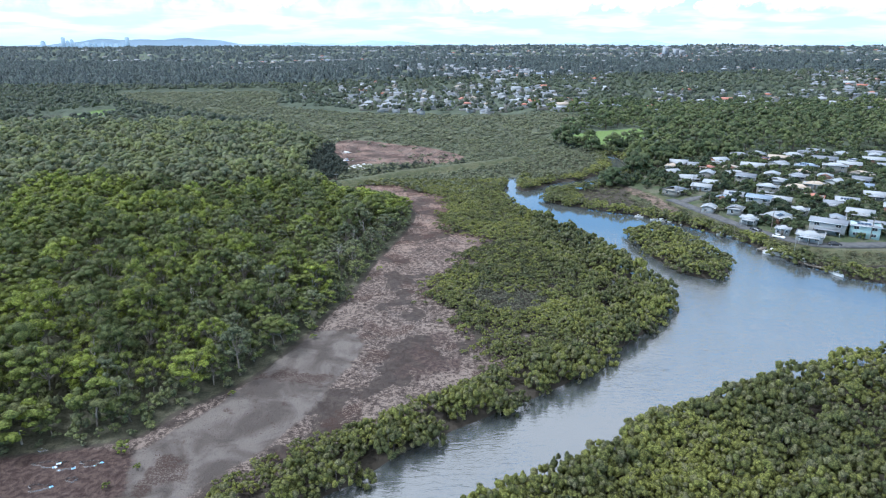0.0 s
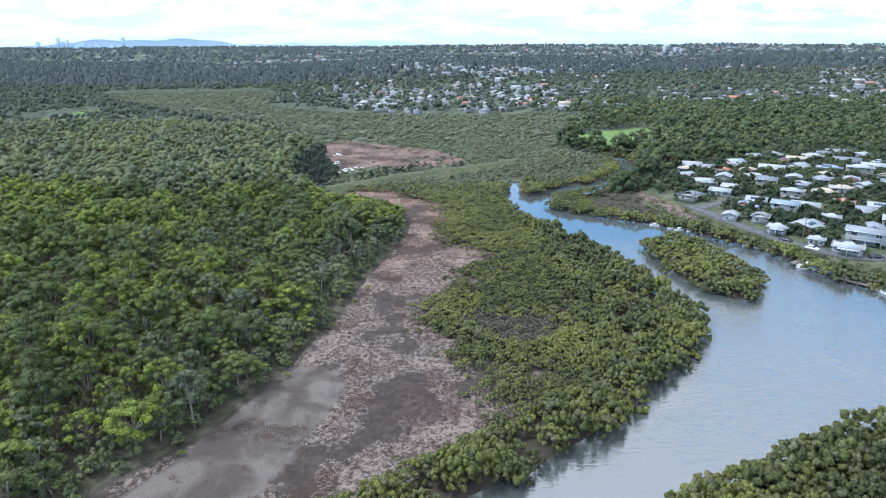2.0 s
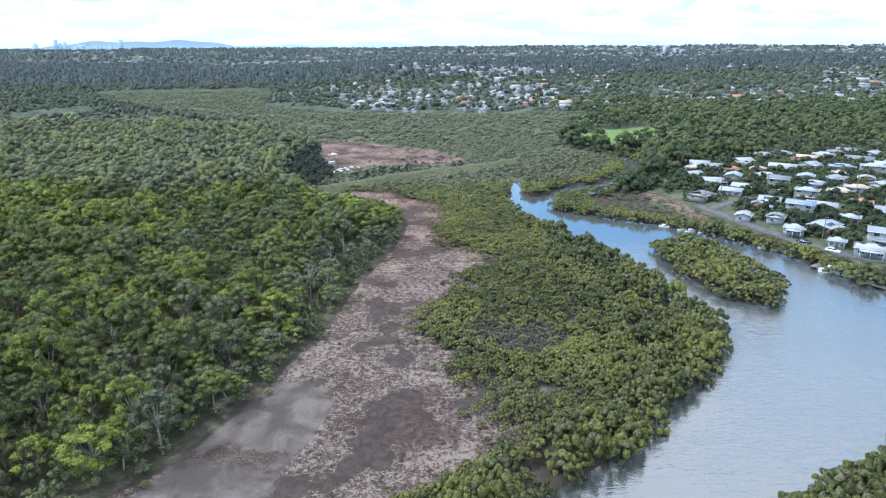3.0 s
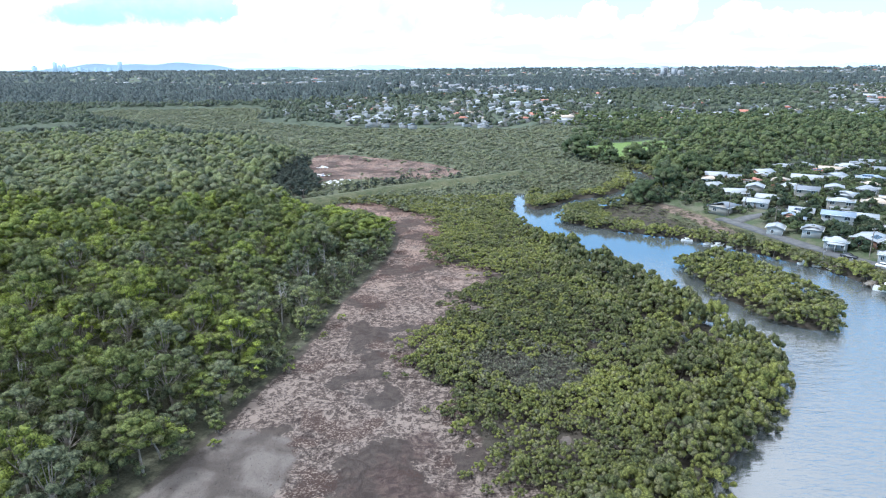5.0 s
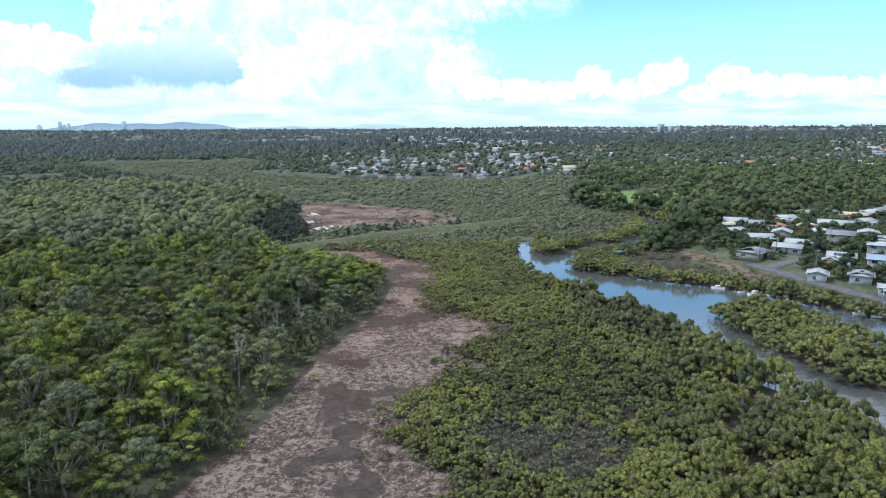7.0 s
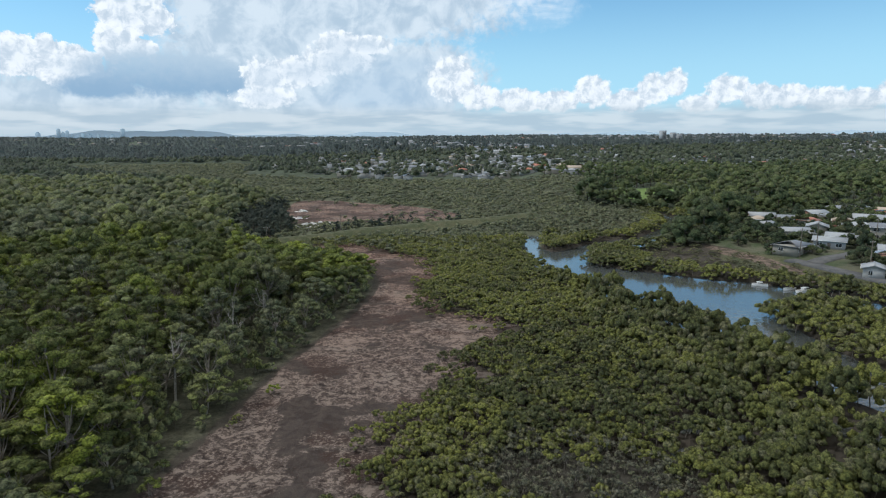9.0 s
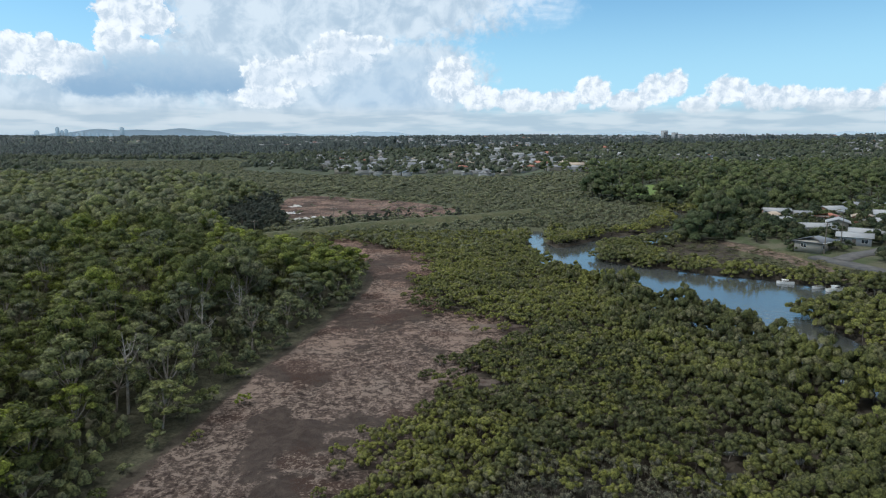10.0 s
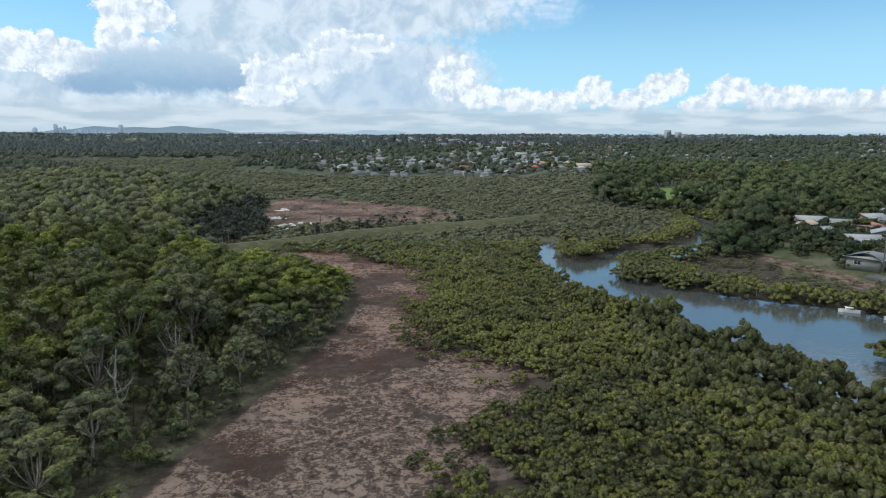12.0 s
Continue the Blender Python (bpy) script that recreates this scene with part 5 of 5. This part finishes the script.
def build_suburb():
    r = np.random.default_rng(21)
    for row in (SHORE_ROW, BACK_ROW, MID_ROW, EAST_ROW):
        for x, y, w, roof, st, yaw in row:
            build_house(x, y, w, roof, st, yaw, r, "mint" if (x, y) == (160, 226) else "white" if (x, y) in ((117, 265), (126, 246), (132, 231)) else None)
    taken = [(q[0], q[1], q[2] * 0.8) for row in (SHORE_ROW, BACK_ROW, MID_ROW, EAST_ROW) for q in row]
    # smaller houses and sheds fill the blocks between
    x, y = jitter(r, 118, 300, 228, 412, 8.0)
    ok = (signed(SUBURB, x, y) > 5) & (away(ROAD, x, y, closed=False) > 9) & (away(CROSS_STREET, x, y, closed=False) > 7) & in_view(x, y, 5)
    for hx, hy in zip(x[ok], y[ok]):
        w = r.uniform(8, 11)
        if min(math.hypot(hx - q[0], hy - q[1]) - q[2] * 0.5 for q in taken) > w * 0.4 + 4.5 and len(taken) < 92:
            build_house(hx, hy, w, str(r.choice(["white", "pale_grey", "slate", "tan", "blue_grey", "terracotta"], p=[0.38, 0.30, 0.13, 0.10, 0.05, 0.04])), 1, float(r.choice([-32, 58])), r)
            taken.append((hx, hy, w * 0.8))
    taken = np.array(taken, float)
    # gardens: trees between the houses
    x, y = jitter(r, 95, 400, 215, 450, 5.2)
    ok = (signed(SUBURB, x, y) > 1) & in_view(x, y, 30) & (away(ROAD, x, y, closed=False) > 5.2) & (away(CROSS_STREET, x, y, closed=False) > 3.6) & (r.random(len(x)) < 0.85)
    gap = np.min(np.hypot(x[:, None] - taken[None, :, 0], y[:, None] - taken[None, :, 1]) - taken[None, :, 2] * 0.5, 1)
    ok &= gap > 0.1
    s = spots_of(r, x[ok], y[ok], 0.45, 1.0, 0.7, 1.1)
    s[:, 3:5] *= (1.0 + 0.35 * step01(1.5, 3.5, gap[ok]))[:, None]
    s = s[np.argsort(s[:, 0] + s[:, 1])]
    scatter_mesh("garden_greenery", [round_groups(410 + i, 3.2, 5.0, 0.4, 0.4, 9) for i in range(6)], s[300:], [PARK_LEAF, DARK_BARK], "leafy garden trees between the further houses", "trees")
    s = s[:300]
    tree_objects("garden_tree", [round_groups(400 + i, 3.2, 5.0, 0.32, 1.0, 11) for i in range(6)], s, [PARK_LEAF, DARK_BARK], "leafy green garden tree between suburban houses", "tree", "garden trees of the suburb")
    # tall trees between creek, oval and houses
    x, y = jitter(r, 84, 200, 318, 470, 8.2)
    ok = (signed(SUBURB, x, y) < -1.5) & (river_depth(x, y) < -3) & (signed(OVAL, x, y) < -3) & (signed(DIRT, x, y) < -2) & (away(ROAD, x, y, closed=False) > 4) & (y > 318)
    row = away(np.array([(84, 446), (92, 436), (101, 429), (110, 424)], float), x, y, closed=False) < 7
    ok &= row | ((y < 420) & (signed(MARSH, x, y) < -1))
    s = spots_of(r, x[ok], y[ok], 1.0, 1.75, 0.75, 1.05)[:200]
    tree_objects("park_tree", [round_groups(420 + i, 4.4, 9.0, 0.34, 1.0, 16) for i in range(6)], s, [CREEK_LEAF, DARK_BARK], "tall spreading tree beside the creek", "tree", "tall trees by the creek")


build_suburb()


def ribbon(name, line, half, lift, mat, label, category):
    """A strip of paving along a line, following the land, with thickness."""
    d = np.gradient(line, axis=0)
    d /= np.linalg.norm(d, axis=1)[:, None]
    nrm = np.stack([-d[:, 1], d[:, 0]], 1)
    rows = []
    z = height(line[:, 0], line[:, 1]) + lift
    for off, dz in ((-half - 0.05, -0.6), (-half, 0.0), (0.0, 0.05), (half, 0.0), (half + 0.05, -0.6)):
        rows.append(np.column_stack([line + nrm * off, z + dz]))
    n, v = len(line), np.concatenate(rows)
    i = np.arange(n - 1)
    f = np.concatenate([np.stack([k * n + i, (k + 1) * n + i, (k + 1) * n + i + 1, k * n + i + 1], 1)[:, ::-1] for k in range(4)])
    return tagged(new(name, quads(name, [(v, f, 0, 0.0)], [mat], False)), label, category, kind="structure")


ribbon("road", ROAD, 3.1, 0.22, ASPHALT, "grey asphalt road along the riverside houses", "road")
ribbon("road", CROSS_STREET, 2.5, 0.20, ASPHALT, "grey asphalt side street between houses", "road")
ribbon("pavement", LEVEE, 0.6, 0.14, mottled("gravel_track", (0.085, 0.095, 0.052), (0.150, 0.148, 0.092), 0.6), "pale gravel track on top of the grassy levee", "track")


# ---- boats, jetty, cars, poles, rocks ----
def build_boat(x, y, a, length, kind, label):
    length *= 0.85
    top = thing("boat", x, y, -0.75, a, label, "boat", "boats moored along the far bank")
    L, W, H = length, length * 0.3, length * 0.13
    sec = [(-0.5, 0.85, 0.0), (-0.2, 1.0, 0.0), (0.15, 0.95, 0.02), (0.38, 0.55, 0.06), (0.5, 0.04, 0.14)]
    v, f = [], []
    for u, k, up in sec:
        v += [(u * L, -W / 2 * k * 0.6, -0.25), (u * L, -W / 2 * k, H + up * H * 3), (u * L, W / 2 * k, H + up * H * 3), (u * L, W / 2 * k * 0.6, -0.25)]
    for i in range(len(sec) - 1):
        a0, b0 = i * 4, i * 4 + 4
        f += [(a0, b0, b0 + 1, a0 + 1), (a0 + 2, b0 + 2, b0 + 3, a0 + 3)]
    f += [(0, 1, 2, 3)]
    hull = part("hull", [(np.array(v, float), np.array(f))], GEL_WHITE, top)
    dk = np.array([(u * L * 0.99, s * W / 2 * k * 0.96, H + up * H * 3 - 0.1) for u, k, up in sec for s in (-1, 1)], float)
    part("deck", [(dk, np.array([(2 * i, 2 * i + 2, 2 * i + 3, 2 * i + 1) for i in range(len(sec) - 1)]))], CONCRETE, hull)
    if kind != "dinghy":
        cab = box_v(-L * 0.2, L * 0.18, -W * 0.33, W * 0.33, H - 0.1, H + L * 0.13)
        cab[0][4:, 0] *= 0.85
        cb = part("cabin", [cab], GEL_WHITE, top)
        part("windscreen", [box_v(-L * 0.15, L * 0.172, -W * 0.34, W * 0.34, H + L * 0.05, H + L * 0.10)], GLASS, cb)
        part("cabin_roof", [box_v(-L * 0.22, L * 0.17, -W * 0.36, W * 0.36, H + L * 0.13, H + L * 0.145)], TRIM, cb)
    if kind == "yacht":
        part("mast", [tube([(0.05 * L, 0, H), (0.05 * L, 0, H + L * 1.15)], [0.07, 0.05], 6)], STEEL, top)
        part("boom", [tube([(0.05 * L, 0, H + L * 0.22), (-0.4 * L, 0, H + L * 0.24)], [0.05, 0.04], 6)], STEEL, top)


BOATS = [(85.5, 261.5, -30, 4.4, "cruiser"), (90.5, 257, 200, 4.5, "dinghy"), (93, 254.5, 15, 5.5, "cruiser"), (97, 253, -20, 4.5, "dinghy"), (100, 250.5, 60, 4.2, "dinghy"), (110.5, 235, 10, 5.4, "cruiser"), (113, 231.5, -40, 5.0, "yacht"),
         (114.5, 229, 130, 3.8, "dinghy"), (119, 210.5, -40, 9.5, "cruiser"), (122.5, 206, -50, 8.0, "yacht"), (125, 202, -48, 7.0, "cruiser"), (127.5, 198.5, -50, 6.0, "dinghy"), (129, 190.5, -70, 6.0, "cruiser")]
WORDS = dict(cruiser="white cabin cruiser moored at the muddy river bank", dinghy="small open white dinghy tied at the river bank", yacht="white sailing yacht with bare mast moored at the bank")
for bx, by, ba, bl, bk in BOATS:
    build_boat(bx, by, ba, bl, bk, WORDS[bk])


def build_jetty(x, y, a, length, width):
    j = thing("jetty", x, y, -0.75, a, "weathered timber jetty on piles reaching into the river", "jetty")
    n = int(length / 0.3)
    pl = quads("plank", [(*box_v(-0.13, 0.13, -width / 2, width / 2, 0.92, 0.98), 0, 0.0)], [TIMBER])
    for k in range(n):
        ob = new("plank", pl)
        ob.parent, ob.location = j, (k * 0.3, 0, 0.008 * ((k * 7) % 5))
    for s in (-1, 1):
        part("bearer", [box_v(-0.15, length - 0.1, s * width * 0.4 - 0.06, s * width * 0.4 + 0.06, 0.72, 0.92)], TIMBER, j)
        for k in range(4):
            part("pile", [tube([(k * length / 3.2, s * width * 0.46, -1.6), (k * length / 3.2, s * width * 0.46, 1.4)], [0.12, 0.11], 7)], TIMBER, j)


build_jetty(115, 214, 35, 8.5, 2.2)
build_jetty(121, 202, -52, 11.0, 1.6)
build_jetty(99, 249.5, 60, 4.5, 1.3)


def build_car(x, y, a, paint, label):
    z = float(height(np.array([x]), np.array([y]))[0]) + 0.27
    c = thing("car", x, y, z, a, label, "car", "parked cars")
    prof = [(-2.2, 0.35, 0.75), (-2.1, 0.3, 0.95), (-0.9, 0.28, 1.0), (0.9, 0.28, 0.98), (2.0, 0.3, 0.85), (2.2, 0.35, 0.65)]
    v, f = [], []
    for px, lo, hi in prof:
        v += [(px, -0.86, lo), (px, -0.84, hi), (px, 0.84, hi), (px, 0.86, lo)]
    for i in range(len(prof) - 1):
        p, q = 4 * i, 4 * i + 4
        f += [(p, q, q + 1, p + 1), (p + 1, q + 1, q + 2, p + 2), (p + 2, q + 2, q + 3, p + 3), (p + 3, q + 3, q, p)]
    f += [(0, 1, 2, 3), (23, 22, 21, 20)]
    body = part("body", [(np.array(v, float), np.array(f))], paint, c)
    gl = box_v(-1.7, 0.95, -0.78, 0.78, 0.96, 1.38)
    gl[0][4:, 0] = [-1.35, 0.35, 0.35, -1.35]
    gl[0][4:, 1] *= 0.8
    part("cabin_glass", [gl], GLASS, body)
    part("roof", [box_v(-1.35, 0.35, -0.64, 0.64, 1.38, 1.44)], paint, body)
    for sx in (-1.35, 1.35):
        for sy in (-0.8, 0.8):
            wh = part("wheel", [tube([(sx, sy - 0.1, 0.32), (sx, sy + 0.1, 0.32)], [0.32, 0.32], 12)], RUBBER, c)
            part("rim", [tube([(sx, sy - 0.11, 0.32), (sx, sy - 0.112, 0.32), (sx, sy + 0.112, 0.32), (sx, sy + 0.11, 0.32)], [0.02, 0.2, 0.2, 0.02], 10)], STEEL, wh)


for cx, cy, ca, cp, cl in ((124.3, 236.5, -58, CAR_DARK, "dark car parked on the riverside road"), (128.5, 227.0, -50, CAR_WHITE, "white car parked beside the riverside road"), (148, 300.5, 28, CAR_SILVER, "silver car parked in the side street"),
                           (152, 305.5, 10, CAR_WHITE, "white car parked in the side street"), (143.5, 216.5, -10, CAR_DARK, "dark car on the riverside road"), (120, 268, 40, CAR_SILVER, "silver car in a driveway"), (132, 254, 50, CAR_WHITE, "white car in a driveway")):
    build_car(cx, cy, ca, cp, cl)


def build_pole(x, y, tall, arms, label, name="power_pole"):
    z = float(height(np.array([x]), np.array([y]))[0])
    p = thing(name, x, y, z, 20, label, "pole", "poles")
    part("post", [tube([(0, 0, -0.4), (0, 0, tall)], [0.16, 0.11] if arms == 1 else [0.12, 0.08], 8)], TIMBER, p)
    if arms == 1:
        part("crossarm", [box_v(-1.1, 1.1, -0.06, 0.06, tall - 0.7, tall - 0.55)], TIMBER, p)
        for k in (-1, -0.35, 0.35, 1):
            part("insulator", [tube([(k, 0, tall - 0.55), (k, 0, tall - 0.35)], [0.05, 0.03], 6)], GEL_WHITE, p)
    else:
        part("lamp_rack", [box_v(-1.2, 1.2, -0.1, 0.1, tall - 0.3, tall + 0.3)], STEEL, p)


for px, py in ((-55, 316), (-34, 342), (-12, 360), (-75, 300)):
    build_pole(px, py, 6.5, 1, "weathered timber power pole on the levee")
for px, py in ((123, 300), (146, 306), (112, 290), (160, 222), (130, 236), (118, 268), (186, 306)):
    build_pole(px, py, 9.0, 1, "timber power pole beside a suburban street")
for px, py in ((110, 484), (143, 513), (163, 484), (192, 558)):
    build_pole(px, py, 18.0, 2, "tall steel floodlight pole beside the playing field", "floodlight_pole")


def build_rocks():
    r = np.random.default_rng(8)
    for x, y in ((-55, 372), (-52, 378), (-49, 381), (-51, 365), (-47, 360), (-46, 374), (-50, 357), (-54, 376), (-48, 368), (-53, 369), (-45, 379), (-50, 373), (-56, 366), (-47, 364), (-67, 426), (-65, 424)):
        s = r.uniform(1.0, 1.9)
        v, f = dome(r, (0, 0, 0.15), s, s * 0.45, 7, 4)
        ob = tagged(new("boulder", quads("boulder", [(v, f, 0, 0.0)], [ROCK])), "pale boulder lying on the back mudflat", "rock", "pale boulders")
        ob.location = (x, y, float(height(np.array([x]), np.array([y]))[0]))


build_rocks()


def build_puddles():
    r = np.random.default_rng(9)
    spots = [(-70.5, 93, 2.1, 0.8), (-67, 92.5, 1.6, 1.0), (-63, 93.3, 1.6, 0.8), (-64, 89, 0.9, 0.6), (-68.5, 87, 1.7, 0.8), (-74, 97, 0.8, 0.4), (-67, 424, 3, 1.4), (-65, 400, 3.5, 1.3), (-62, 395, 3, 1.0)]
    for x, y, a, b in spots:
        n = 18
        u = np.arange(n) / n * 2 * math.pi
        k = 1 + 0.25 * np.sin(3 * u + x) + 0.15 * np.sin(5 * u + y) + r.uniform(-0.08, 0.08, n)
        ring = np.stack([x + a * k * np.cos(u), y + b * k * np.sin(u)], 1)
        z = float(height(np.array([x]), np.array([y]))[0]) + 0.26
        v = np.concatenate([np.column_stack([ring, np.full(n, z)]), [(x, y, z)], np.column_stack([x + (ring[:, 0] - x) * 1.1, y + (ring[:, 1] - y) * 1.1, np.full(n, z - 0.35)])])
        i = np.arange(n)
        f = np.concatenate([np.stack([i, (i + 1) % n, np.full(n, n), np.full(n, n)], 1)[:, :4], np.stack([n + 1 + i, n + 1 + (i + 1) % n, (i + 1) % n, i], 1)])
        me = quads("puddle", [(v, f, 0, 0.0)], [FILM])
        tagged(new("puddle", me), "shallow tidal puddle, reflected sky partly painted into its colour", "puddle", "tidal puddles", "structure")


build_puddles()


def build_city():
    r = np.random.default_rng(4)
    names = [(-32.7, 58), (-32.3, 42), (-31.9, 40), (-31.3, 76), (-31.0, 60), (-30.7, 66), (-30.4, 52), (-30.1, 40), (-29.9, 48), (-29.6, 56), (-29.3, 44), (-29.1, 50), (-28.9, 38), (-28.5, 52), (-28.2, 46), (-27.9, 44), (-27.5, 50), (-27.0, 42), (-26.7, 78), (-26.4, 40)]
    for az, top in names[::1]:
        top *= 1.3
        az = (az + 29.7) * 0.95 - 28.6
        a = radians(az)
        w, d = r.uniform(15, 28), r.uniform(12, 20)
        t = thing("office_tower", 4680 * math.sin(a), 4680 * math.cos(a), 0, -az, "hazy grey high-rise tower of the distant city", "tower", "towers of the distant city")
        part("shaft", [box_v(-w / 2, w / 2, -d / 2, d / 2, 0, top)], HAZED_TOWER, t)
        part("crown", [box_v(-w / 4, w / 4, -d / 4, d / 4, top, top + r.uniform(1, 5))], HAZED_TOWER, t)
    for x, y, w, top in ((752, 2200, 15, 34), (783, 2190, 13, 27), (810, 2210, 15, 22)):
        z = float(height(np.array([x]), np.array([y]))[0])
        t = thing("apartment_block", x, y, z - 2, 12, "grey multi-storey apartment block on the far ridge", "apartment block", "apartment blocks on the ridge")
        part("wall", [box_v(-w / 2, w / 2, -9, 9, 0, top)], WALLS["grey"], t)
        part("roof", [box_v(-w / 2 - 0.4, w / 2 + 0.4, -9.4, 9.4, top, top + 0.8)], CONCRETE, t)
        for fl in range(int(top / 3.2) - 1):
            part("window", [box_v(-w / 2 + 1, w / 2 - 1, -9.12, -8.98, 2 + 3.2 * fl, 3.6 + 3.2 * fl)], GLASS, t)


build_city()
